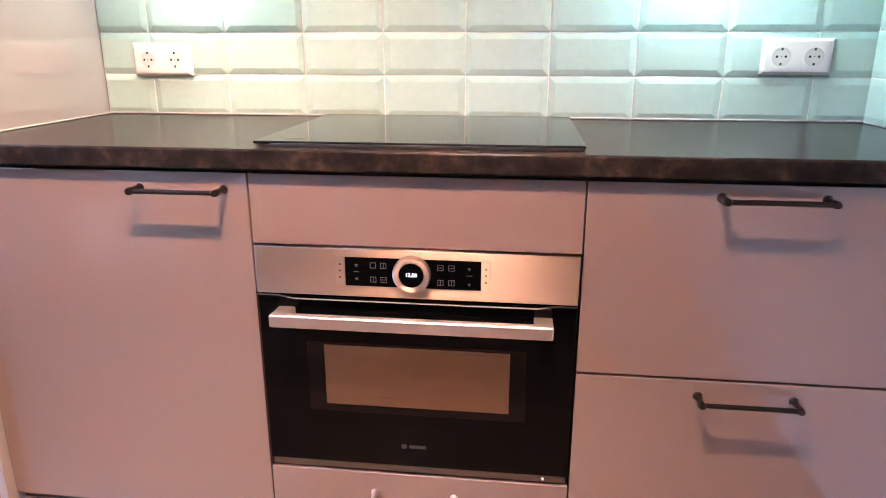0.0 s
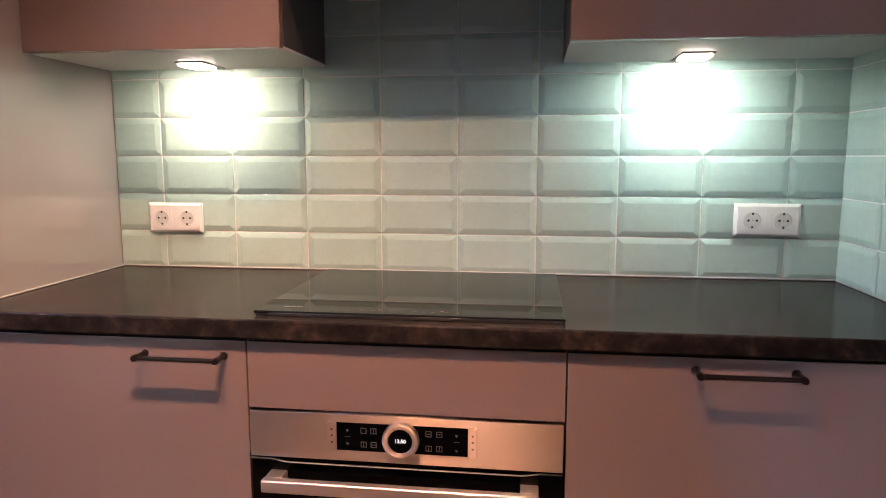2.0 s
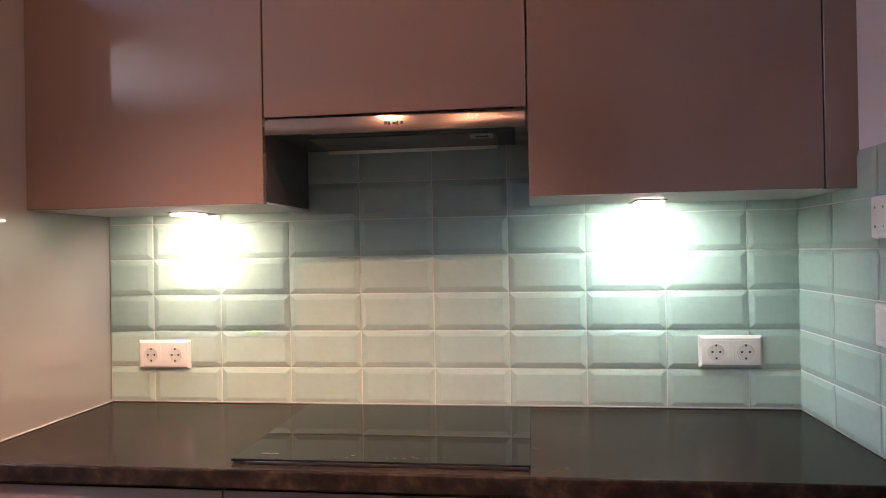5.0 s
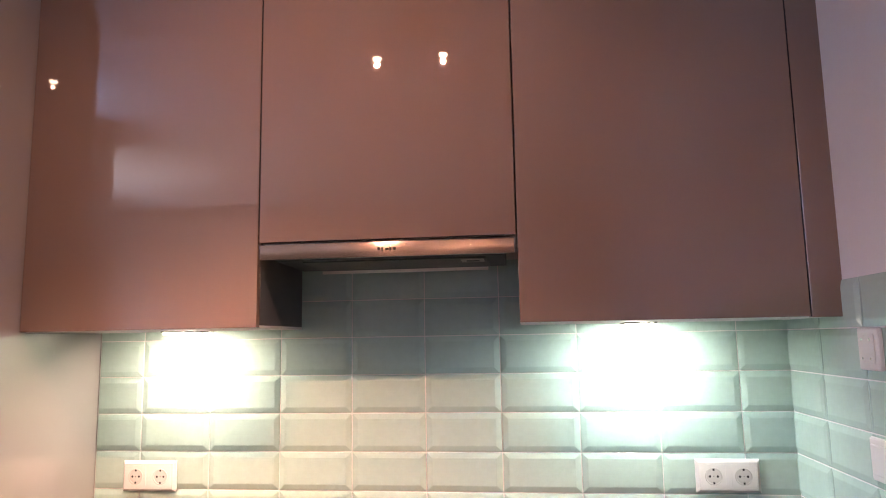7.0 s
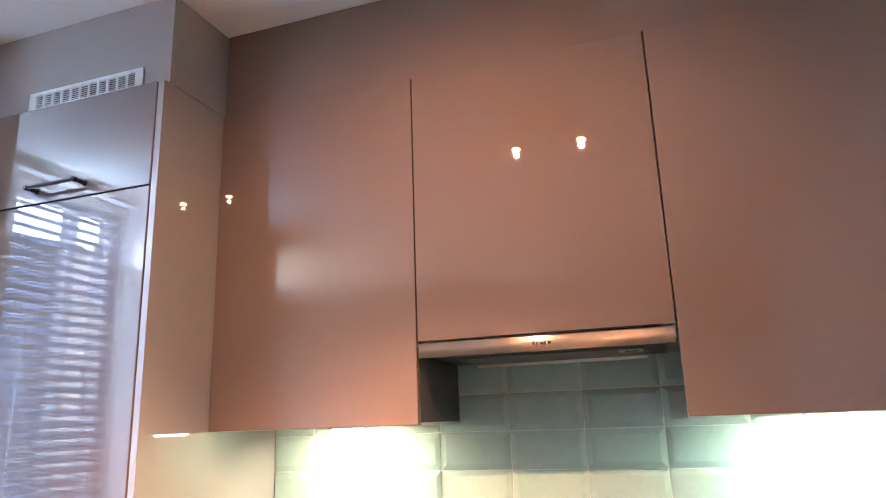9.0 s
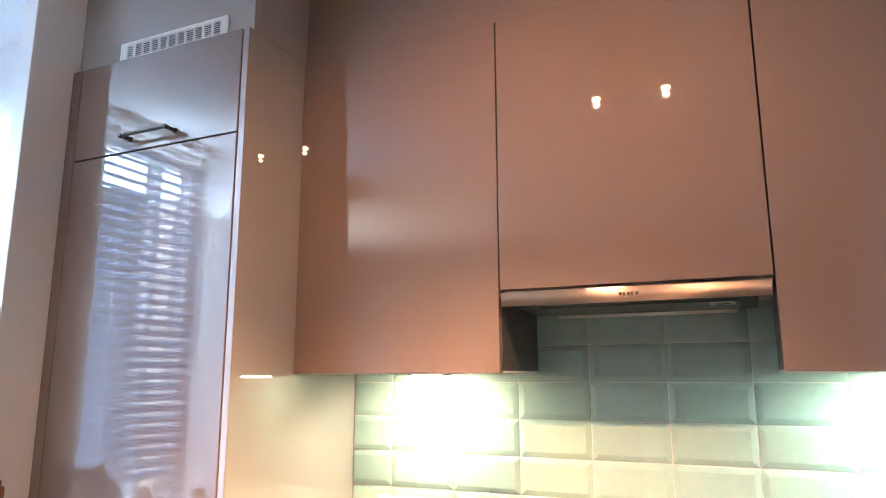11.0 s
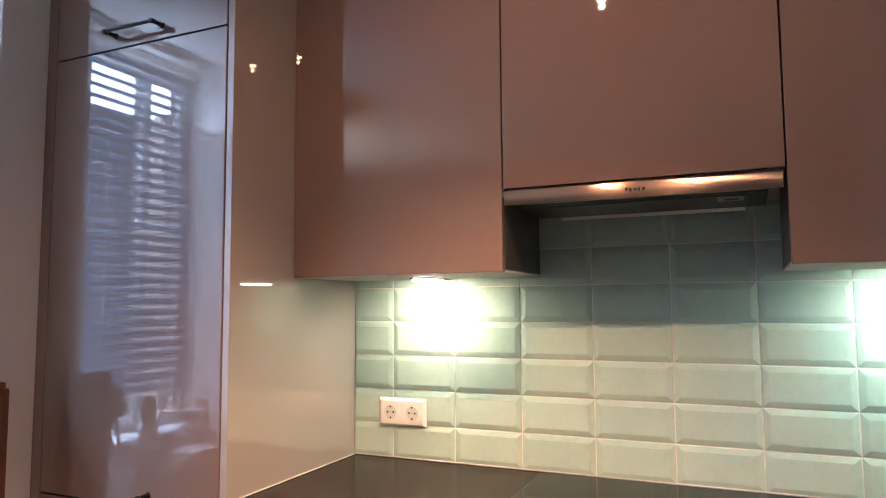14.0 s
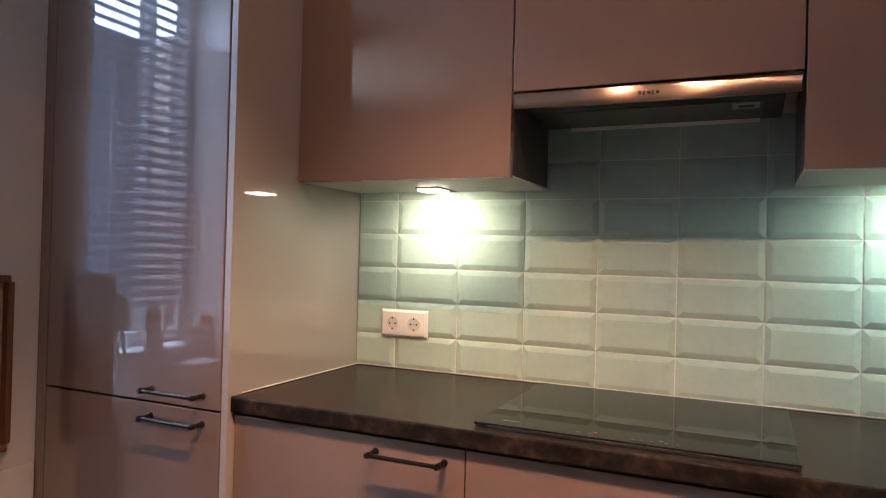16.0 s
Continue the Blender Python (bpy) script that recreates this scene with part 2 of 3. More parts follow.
def thing(name, loc, label, category, group=""):
    ob = new(name)
    ob.location = loc
    ob.empty_display_size = 0.05
    return tagged(ob, label, category, group)


def origin(ob):
    p = Vector(ob.location)
    while ob.parent:
        ob = ob.parent
        p += Vector(ob.location)
    return p


def mesh_of(bm, name, material, smooth=True):
    me = bpy.data.meshes.new(name)
    bm.to_mesh(me)
    bm.free()
    me.materials.append(material)
    if smooth:
        # broad flat faces stay flat, small rounded ones are smoothed
        me.set_sharp_from_angle(angle=radians(32))
        me.polygons.foreach_set("use_smooth", [p.area < 8e-4 for p in me.polygons])
        me.update()
    return me


def part(name, bm, material, parent=None, label="", smooth=True):
    """Link a bmesh given in world places as one mesh object under a thing or part."""
    off = origin(parent) if parent else Vector((0, 0, 0))
    bmesh.ops.translate(bm, verts=bm.verts[:], vec=-off)
    ob = new(name, mesh_of(bm, name, material, smooth))
    ob.parent = parent
    return tagged(ob, label)


def setting(name, bm, material, label, category="", smooth=True):
    return tagged(part(name, bm, material, None, "", smooth), label, category, "", "structure")


def cut_box(x0, x1, y0, y1, z0, z1, axis, holes):
    """A slab along an axis (x or y) in the wall plane, with rectangular holes (a0, a1, z0, z1), made of butted blocks."""
    bm = bmesh.new()
    a0, a1 = (x0, x1) if axis == "x" else (y0, y1)
    cuts = sorted({a0, a1, *[c for h in holes for c in h[:2]]})
    for c0, c1 in zip(cuts, cuts[1:]):
        spans = sorted([(h[2], h[3]) for h in holes if h[0] <= c0 and h[1] >= c1])
        z = z0
        for s0, s1 in spans + [(z1, z1)]:
            if s0 > z:
                if axis == "x":
                    box(bm, c0, c1, y0, y1, z, s0)
                else:
                    box(bm, x0, x1, c0, c1, z, s0)
            z = s1
    return bm


# ---- the room ----
XL, XR = -0.133, 1.727          # side panel face, east wall face
TOP, CEIL = 0.91, 2.60          # worktop, ceiling
WX = -1.45                      # window wall
SOUTH = -4.1
LY = -2.65                      # north face of the living area behind
LX = -2.45                       # window wall of the living area behind

def room_slab(z0, z1):
    b_ = boxed(WX - 0.24, XR + 0.12, LY, 0.12, z0, z1)
    return box(b_, LX - 0.2, XR + 0.12, SOUTH - 0.12, LY, z0, z1)


floor = setting("floor", room_slab(-0.10, -0.012), WOODFLOOR, "warm oak plank floor", "floor")
setting("ceiling", room_slab(CEIL, CEIL + 0.06), CEILPAINT, "plain white painted ceiling", "ceiling")
wall_north = setting("wall_north", boxed(-0.845, XR + 0.12, -0.003, 0.12, -0.012, CEIL), GROUT, "kitchen wall with mint bevelled metro tiles and pale grout", "wall")
wall_east = setting("wall_east", boxed(XR - 0.003, XR + 0.12, SOUTH, -0.003, -0.012, CEIL), PAINT, "white painted wall tiled mint up to shoulder height", "wall")
setting("wall_nib", boxed(-0.865, -0.806, -0.70, 0.0, -0.012, CEIL, bevel=0.002), PAINT, "white plastered wall end beside the tall cabinet", "wall")
setting("wall_alcove", boxed(WX, -0.866, -0.45, -0.35, -0.012, CEIL), PAINT, "white wall beside the window", "wall")
setting("wall_south", boxed(LX, XR, SOUTH - 0.12, SOUTH, -0.012, CEIL), REARPAINT, "rear wall behind the camera, darkened to dim the bounce light", "wall")
setting("trim", boxed(LX + 0.001, XR - 0.001, SOUTH + 0.001, SOUTH + 0.05, CEIL - 0.07, CEIL - 0.001, bevel=0.012, seg=3), PAINT, "white cornice along the rear wall", "trim")
setting("trim", boxed(-1.09, -1.03, SOUTH + 0.001, SOUTH + 0.03, -0.012, CEIL - 0.072, bevel=0.004), PAINT, "white upright trim on the rear wall", "trim")
WIN = (-1.90, -0.50, 0.80, 2.54)
setting("wall_west", cut_box(WX - 0.24, WX, LY, -0.2, -0.012, CEIL, "y", [WIN]), PAINT, "white painted window wall", "wall", smooth=False)
setting("trim", boxed(-0.805, -0.797, -0.697, -0.572, -0.012, 0.66, bevel=0.002), PAINT, "white low panel on the wall end", "trim")

setting("wall_pier", boxed(WX + 0.001, -1.20, -2.02, -1.875, -0.012, CEIL - 0.001, bevel=0.002), PAINT, "white plastered pier beside the window", "wall")

WIN2 = (-3.85, -2.95, 0.9, 2.2)
setting("wall_living_west", cut_box(LX - 0.2, LX, SOUTH, LY + 0.1, -0.012, CEIL, "y", [WIN2]), PAINT, "white wall of the living area with a window opening", "wall", smooth=False)
setting("wall_living_north", boxed(LX, WX - 0.241, LY, LY + 0.05, -0.012, CEIL), PAINT, "white wall of the living area", "wall")
# added dark sheet, keeps the lit outer face out of the window reflection
setting("wall_living_dark_sheet", boxed(LX, WX - 0.241, LY + 0.051, LY + 0.1, -0.012, CEIL), FACADE, "dark sheet added outside the living area wall", "wall")
win2 = tagged(thing("window_2", (LX - 0.1, -3.4, 0.9), "white framed living area window", "window"), kind="structure")
for b in ((WIN2[0], WIN2[0] + 0.06, 0.9, 2.2), (WIN2[1] - 0.06, WIN2[1], 0.9, 2.2), (WIN2[0] + 0.06, WIN2[1] - 0.06, 0.9, 0.96), (WIN2[0] + 0.06, WIN2[1] - 0.06, 2.14, 2.2)):
    part("window_frame", boxed(LX - 0.13, LX - 0.06, *b, bevel=0.004), WHITEPLASTIC, win2)
p2 = part("pane", boxed(LX - 0.1, LX - 0.096, WIN2[0] + 0.06, WIN2[1] - 0.06, 0.96, 2.14), GLASS, win2)
p2.visible_shadow = False

# window with a mullion, and its blind
win = tagged(thing("window_1", (WX - 0.2, -1.06, 0.80), "white framed window with glass panes", "window"), kind="structure")
y0, y1, z0, z1 = WIN
POST = (-1.255, -1.15)
for nm, b in (("window_frame", (y0, y0 + 0.06, z0, z1)), ("window_frame", (y1 - 0.06, y1, z0, z1)), ("mullion", (-1.665, -1.618, z0 + 0.06, z1 - 0.06)),
              ("window_frame", (y0 + 0.06, POST[0], z0, z0 + 0.06)), ("window_frame", (y0 + 0.06, POST[0], z1 - 0.06, z1)),
              ("window_frame", (POST[1], y1 - 0.06, z0, z0 + 0.06)), ("window_frame", (POST[1], y1 - 0.06, z1 - 0.06, z1))):
    part(nm, boxed(WX - 0.22, WX - 0.15, *b, bevel=0.004), WHITEPLASTIC, win)
part("post", boxed(WX - 0.22, WX - 0.05, *POST, z0, z1), PAINT, win, "white painted post between the panes")
for ya, yb in ((y0 + 0.06, -1.665), (-1.618, POST[0]), (POST[1], y1 - 0.06)):
    pane = part("pane", boxed(WX - 0.19, WX - 0.186, ya, yb, z0 + 0.06, z1 - 0.06), GLASS, win)
    pane.visible_shadow = False
part("window_sill", boxed(WX - 0.04, WX + 0.03, y0 - 0.02, y1, z0 - 0.03, z0 - 0.001, bevel=0.004), WHITEPLASTIC, win)


def venetian_blind(ya, yb):
    yc, w = (ya + yb) / 2, (yb - ya) / 2
    bl = thing("venetian_blind", (WX - 0.085, yc, 2.53), "pale venetian blind with tilted half-open slats in the window recess", "blind", "window blinds")
    part("head_rail", boxed(WX - 0.11, WX - 0.06, ya - 0.005, yb, 2.495, 2.535, bevel=0.003), WHITEPLASTIC, bl)
    sb = bmesh.new()
    for i in range(7):
        q = i / 6 - 0.5
        d_ = q * 0.05 * 0.74
        for yy in (-w, w):
            sb.verts.new((d_, yy, 0.006 * (0.25 - q * q) * 4 + d_ * math.tan(radians(-42))))
    sb.verts.ensure_lookup_table()
    for i in range(6):
        sb.faces.new([sb.verts[k] for k in (2 * i, 2 * i + 1, 2 * i + 3, 2 * i + 2)])
    bmesh.ops.solidify(sb, geom=sb.faces[:], thickness=0.0008)
    me = mesh_of(sb, "slat", SLAT)
    for i in range(31):
        sl = new("slat", me)
        sl.parent = bl
        sl.location = (0.0, 0, -0.065 - i * 0.049)
    for yy in (ya + 0.1, yb - 0.1):
        part("ladder_cord", cyl(bmesh.new(), (WX - 0.0635, yy, 0.98), (WX - 0.0635, yy, 2.495), 0.0012, n=6), WHITEPLASTIC, bl)


venetian_blind(y0 + 0.045, POST[0] - 0.004)
venetian_blind(POST[1] + 0.004, y1 - 0.012)

setting("ground", boxed(-60, 60, -60, 60, -0.6, -0.5), GROUNDMAT, "asphalt street outside", "ground")
house = thing("apartment_building", (-9.5, 0, -0.5), "slate grey building across the street", "building")
part("wall", boxed(-12, -9, -16, 16, -0.5, 4.3), FACADE, house)
part("roof", boxed(-12.2, -8.8, -16.2, 16.2, 4.31, 4.6), DARKSTEEL, house)

# floor boards
rb = random.Random(5)
board_me = mesh_of(boxed(-0.6, 0.6, -0.0695, 0.0695, -0.012, 0.0, bevel=0.0012), "floor_board", WOODFLOOR, False)
row = 0
yy = SOUTH + 0.07
while yy < -0.1:
    left = WX if yy > LY else LX
    xx = left - rb.random() * 1.0
    while xx < XR:
        x0_, x1_ = max(xx, left), min(xx + 1.2, XR)
        if x1_ - x0_ > 0.03 and not (x0_ < -0.9 and yy > -0.3):
            ob = new("floor_board", board_me)
            ob.parent, ob.location = floor, ((x0_ + x1_) / 2, yy, 0)
            ob.scale = ((x1_ - x0_ - 0.001) / 1.2, 1, 1)
        xx += 1.2
    yy += 0.14


# ---- kitchen units ----
def handle(parent, xc, y_face, z, length=0.16, material=BRONZE):
    """Bar handle on two round posts with flared feet; z is the height of the posts."""
    bm = bmesh.new()
    out = 0.034
    for s in (-1, 1):
        x = xc + s * length / 2
        lathe(bm, [(0.0085, 0.0), (0.0085, 0.002), (0.0058, 0.006), (0.0052, out - 0.008), (0.0068, out - 0.006), (0.0068, out + 0.004), (0.0058, out + 0.006)],
              (x, y_face, z), "Y", 18)
    cyl(bm, (xc - length / 2 - 0.004, y_face - out, z), (xc + length / 2 + 0.004, y_face - out, z), 0.0047, n=14)
    return part("handle", bm, material, parent, "blackened bronze bar handle")


def front(name, x0, x1, y_face, z0, z1, parent, gap=0.0014, depth=0.019):
    return part(name, boxed(x0 + gap, x1 - gap, y_face, y_face + depth, z0 + gap, z1 - gap, bevel=0.0012, seg=2), GLOSS, parent, "", False)


YB, YU, YT = -0.545, -0.325, -0.57      # faces of the base, wall and tall units
B0, B1, B2 = 0.457, 1.055, 1.658        # seams between the units
CB = 0.872                              # underside of the worktop

# base cabinet beside the tall one
def base_body(name, x0, x1, label):
    c = thing(name, ((x0 + x1) / 2, YB / 2, 0.0), label, "cabinet", "base cabinets")
    part("body", boxed(x0 + 0.001, x1 - 0.001, YB + 0.021, -0.03, 0.12, CB - 0.001), GAPSHADE, c)
    part("plinth", boxed(x0 + 0.0005, x1 - 0.0005, YB + 0.05, YB + 0.066, 0.0, 0.118), CARCASS, c, "taupe recessed plinth")
    return c


c1 = base_body("base_cabinet", XL, B0, "taupe high-gloss base cabinet with one door and bar handle")
d = front("door", XL + 0.001, B0, YB, 0.142, 0.866, c1)
handle(d, 0.331, YB, 0.834)

c2 = base_body("oven_housing", B0, B1, "taupe high-gloss oven housing with blank panel and bottom drawer")
front("blank_panel", B0, B1, YB, 0.734, 0.866, c2)
d = front("drawer_front", B0, B1, YB, 0.142, 0.262, c2)
handle(d, 0.752, YB, 0.215, material=STEEL)

c3 = base_body("drawer_cabinet", B1, XR, "taupe high-gloss drawer cabinet with two deep drawers")
for za, zb, zh in ((0.508, 0.866, 0.842), (0.142, 0.506, 0.474)):
    d = front("drawer_front", B1, XR - 0.002, YB, za, zb, c3)
    handle(d, 1.358, YB, zh, 0.166)

# worktop and its sealant joint
wt = thing("worktop", (0.8, -0.28, CB), "dark mottled stone-look worktop with rounded front edge", "worktop")
bm = boxed(XL + 0.001, XR - 0.001, YB - 0.014, -0.001, CB, TOP)
es = [e for e in bm.edges if all(v.co.y < YB for v in e.verts) and abs(e.verts[0].co.z - e.verts[1].co.z) < 1e-6]
bmesh.ops.bevel(bm, geom=es, offset=0.005, segments=4, affect="EDGES", profile=0.5)
part("slab", bm, STONE, wt)
bm = bmesh.new()
box(bm, XL + 0.001, XR - 0.001, -0.007, -0.001, TOP + 0.0005, TOP + 0.005, bevel=0.0015)
box(bm, XL + 0.0015, XL + 0.0055, YB + 0.02, -0.0075, TOP + 0.0005, TOP + 0.004, bevel=0.001)
box(bm, XR - 0.0055, XR - 0.0015, YB + 0.02, -0.0075, TOP + 0.0005, TOP + 0.004, bevel=0.001)
part("sealant_joint", bm, SEALANT, wt, "white sealant bead along the wall")

# hob
hob = thing("induction_hob", (0.757, -0.28, TOP), "black ceramic glass induction hob set on the worktop", "hob")
HX0, HX1, HY0, HY1 = 0.464, 1.052, -0.522, -0.042
part("frame", boxed(HX0 + 0.004, HX1 - 0.004, HY0 + 0.004, HY1 - 0.004, TOP + 0.0003, TOP + 0.004), DARKSTEEL, hob)
part("glass_top", boxed(HX0, HX1, HY0, HY1, TOP + 0.0042, TOP + 0.0095, bevel=0.0018, seg=2), HOBGLASS, hob, "", False)
part("front_edge", boxed(HX0 + 0.03, HX1 - 0.004, HY0 - 0.0018, HY0 + 0.0005, TOP + 0.0006, TOP + 0.006, bevel=0.0006), DARKSTEEL, hob, "thin dark steel front edge")
zt = TOP + 0.0098
bm = bmesh.new()
for x, w in ((0.512, 0.036),):
    box(bm, x, x + w, -0.487, -0.481, zt, zt + 0.0002)
part("brand_mark", bm, DIM, hob, "small grey printed mark")
bm = bmesh.new()
for x in (0.668, 0.69, 0.77, 0.786, 0.804, 0.83, 0.85):
    part("touch_key", boxed(x, x + 0.006, -0.500, -0.497, zt, zt + 0.0002), DIM, hob)
for x in (0.70, 0.82):
    part("red_mark", boxed(x, x + 0.006, -0.489, -0.486, zt, zt + 0.0002), REDMARK, hob)


# ---- oven ----
oven = thing("compact_oven", (0.756, YB / 2, 0.264), "built-in compact oven with steel control panel and black glass door", "oven")
OX0, OX1 = B0 + 0.003, B1 - 0.003
part("body", boxed(OX0, OX1, YB + 0.022, -0.06, 0.266, 0.732), BLACK, oven)
YP = YB - 0.004
part("control_panel", boxed(OX0, OX1, YP, YB + 0.02, 0.640, 0.7315, bevel=0.0015, seg=2), STEEL, oven, "brushed steel control panel")
disp = part("display_strip", boxed(0.631, 0.879, YP - 0.0012, YP - 0.0002, 0.6615, 0.7165, bevel=0.0004), OVENGLASS, oven, "black glass touch strip")
for xa, xb in ((0.6135, 0.6305), (0.8795, 0.8955)):
    part("end_key", boxed(xa, xb, YP - 0.003, YP - 0.0002, 0.660, 0.718, bevel=0.001), STEEL, oven)
for x in (0.620, 0.886):
    for z in (0.676, 0.689, 0.701):
        part("key_mark", boxed(x, x + 0.004, YP - 0.0034, YP - 0.003, z, z + 0.0035), DARKSTEEL, oven)


def icon(bm, x, z, s, kind):
    yf, t = YP - 0.0016, 0.0011
    if kind == 0:
        for b in ((x - s, x + s, z - s, z - s + t), (x - s, x + s, z + s - t, z + s), (x - s, x - s + t, z - s + t, z + s - t), (x + s - t, x + s, z - s + t, z + s - t)):
            box(bm, b[0], b[1], yf, yf + 0.0003, b[2], b[3])
    elif kind == 1:
        icon(bm, x, z, s, 0)
        box(bm, x - t / 2, x + t / 2, yf, yf + 0.0003, z - s + 0.0015, z + s - 0.0015)
    elif kind == 2:
        icon(bm, x, z, s, 0)
        box(bm, x - s + 0.002, x + s - 0.002, yf, yf + 0.0003, z - t / 2, z + t / 2)
    else:
        box(bm, x - s * 0.6, x + s * 0.6, yf, yf + 0.0003, z - t, z + t)
        box(bm, x - t, x + t, yf, yf + 0.0003, z - s * 0.8, z - t - 0.0003)


bm = bmesh.new()
for i, (x, z, k) in enumerate(((0.652, 0.702, 3), (0.652, 0.676, 3), (0.683, 0.702, 0), (0.702, 0.702, 1), (0.683, 0.675, 1), (0.702, 0.675, 2),
                               (0.806, 0.702, 2), (0.826, 0.702, 2), (0.806, 0.674, 1), (0.826, 0.674, 1), (0.858, 0.702, 3), (0.858, 0.673, 3))):
    bm = bmesh.new()
    icon(bm, x, z, 0.0055 if k < 3 else 0.0045, k)
    part("symbol", bm, ICON, disp, "grey printed touch symbol")
for x in (0.652, 0.858):
    part("divider", boxed(x - 0.005, x + 0.005, YP - 0.0016, YP - 0.0013, 0.6885, 0.6893), ICON, disp)
dial = part("dial", lathe(bmesh.new(), [(0.0345, 0.0), (0.0345, 0.010), (0.0335, 0.0125), (0.0305, 0.0138), (0.0245, 0.0125), (0.0228, 0.0105)], (0.7545, YP - 0.0003, 0.689), "Y", 48),
            STEEL, oven, "round steel dial")
part("dial_display", cyl(bmesh.new(), (0.7545, YP - 0.0105, 0.689), (0.7545, YP - 0.0118, 0.689), 0.0226, n=40), OVENGLASS, dial, "dark round clock display")


def words(text, size, x, y, z, material, name, parent):
    cu = bpy.data.curves.new(name, "FONT")
    cu.body, cu.size, cu.align_x, cu.align_y, cu.extrude = text, size, "CENTER", "CENTER", 0.0001
    tmp = bpy.data.objects.new(name, cu)
    scene.collection.objects.link(tmp)
    me = bpy.data.meshes.new_from_object(tmp.evaluated_get(bpy.context.evaluated_depsgraph_get()))
    bpy.data.objects.remove(tmp)
    me.transform(pose(x, y, z, 90, 0, 0))
    me.transform(Matrix.Translation(-origin(parent)))
    me.materials.clear()
    me.materials.append(material)
    ob = new(name, me)
    ob.parent = parent
    return ob


words("12:50", 0.0098, 0.7545, YP - 0.0121, 0.6895, CLOCK, "clock_digits", dial)
od = part("oven_door", boxed(OX0, OX1, YP + 0.002, YB + 0.02, 0.283, 0.634, bevel=0.002, seg=2), OVENGLASS, oven, "black glass oven door")
bm = bmesh.new()
pts = []
for i in range(61):
    u = i / 60
    x = OX0 + u * (OX1 - OX0)
    e = min(u, 1 - u)
    s = min(1, max(0, (e - 0.06) / 0.07))
    pts.append((x, 0.6368 - 0.0055 * (s * s * (3 - 2 * s))))
for (xa, za), (xb, zb) in zip(pts, pts[1:]):
    vs = [bm.verts.new(c) for c in ((xa, YP - 0.0012, za), (xb, YP - 0.0012, zb), (xb, YP - 0.0012, zb + 0.0017), (xa, YP - 0.0012, za + 0.0017))]
    bm.faces.new(vs)
bmesh.ops.remove_doubles(bm, verts=bm.verts[:], dist=1e-5)
bmesh.ops.solidify(bm, geom=bm.faces[:], thickness=-0.0025)
part("curved_trim", bm, CHROME, oven, "thin curved bright trim")
part("window_border", boxed(0.549, 0.966, YP + 0.0008, YP + 0.0018, 0.398, 0.545), surface("smoked_oven_glass", (0.006, 0.004, 0.0035), 0.07, vary=0.1, bump=0, ior=1.2), od)
part("window_pane", boxed(0.583, 0.935, YP - 0.0002, YP + 0.0006, 0.415, 0.540), OVENPANE, od, "brown smoked oven window")
bm = bmesh.new()
for i in range(44):
    for j in range(2):
        x = 0.80 + i * 0.003
        box(bm, x, x + 0.0014, YP - 0.0005, YP - 0.0003, 0.5345 - j * 0.003, 0.5359 - j * 0.003)
part("dotted_print", bm, BLACK, od)
bm = bmesh.new()
box(bm, 0.4985, 1.009, YP - 0.052, YP - 0.034, 0.5925, 0.6165, bevel=0.0035, seg=3)
oh = part("door_handle", bm, SATIN, oven, "flat brushed steel door handle")
for xa, xb in ((0.499, 0.532), (0.9755, 1.0085)):
    part("handle_mount", boxed(xa, xb, YP - 0.0335, YP + 0.0015, 0.596, 0.6145, bevel=0.002), SATIN, oh)
bm = lathe(bmesh.new(), [(0.0058, 0.0), (0.0058, 0.0004)], (0.7335, YP + 0.0018, 0.328), "Y", 24)
part("round_mark", bm, surface("dim_print", (0.035, 0.03, 0.03), 0.5), od)
part("word_mark", boxed(0.744, 0.777, YP + 0.0013, YP + 0.0018, 0.3245, 0.3315), surface("dim_print_bar", (0.04, 0.035, 0.034), 0.5), od, "plain dim printed bar")
part("vent_strip", boxed(OX0 + 0.004, OX1 - 0.004, YP + 0.006, YB + 0.02, 0.2665, 0.2815, bevel=0.001), DARKSTEEL, oven, "dark vent strip below the door")
part("bumper", lathe(bmesh.new(), [(0.003, 0), (0.003, 0.003), (0.001, 0.004)], (1.005, YP + 0.006, 0.2745), "Y", 12), WHITEPLASTIC, oven)


# ---- wall units ----
UZ0, UZ1 = 1.437, 2.335


def wall_unit(name, x0, x1, z0, label):
    c = thing(name, ((x0 + x1) / 2, YU / 2, z0), label, "cabinet", "wall cabinets")
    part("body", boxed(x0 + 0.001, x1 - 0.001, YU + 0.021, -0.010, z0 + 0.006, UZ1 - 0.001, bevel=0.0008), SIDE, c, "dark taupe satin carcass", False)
    part("bottom_board", boxed(x0 + 0.001, x1 - 0.001, YU + 0.021, -0.010, z0 - 0.0005, z0 + 0.0055, bevel=0.0006), UNDERSIDE, c, "pale underside board")
    front("door", x0, x1, YU, z0 - 0.001, UZ1, c)
    return c


wall_unit("wall_cabinet", XL + 0.001, B0 + 0.004, UZ0, "tall taupe high-gloss wall cabinet beside the tall unit")
wall_unit("hood_cabinet", B0 + 0.005, B1 + 0.0015, 1.632, "taupe high-gloss wall cabinet above the cooker hood")
c = wall_unit("wall_cabinet", B1 + 0.0025, B2, UZ0, "tall taupe high-gloss wall cabinet beside the tiled wall")
part("filler_strip", boxed(B2 + 0.002, XR - 0.001, YU + 0.0005, YU + 0.02, UZ0 - 0.001, UZ1 - 0.002, bevel=0.0012), GLOSS, c)
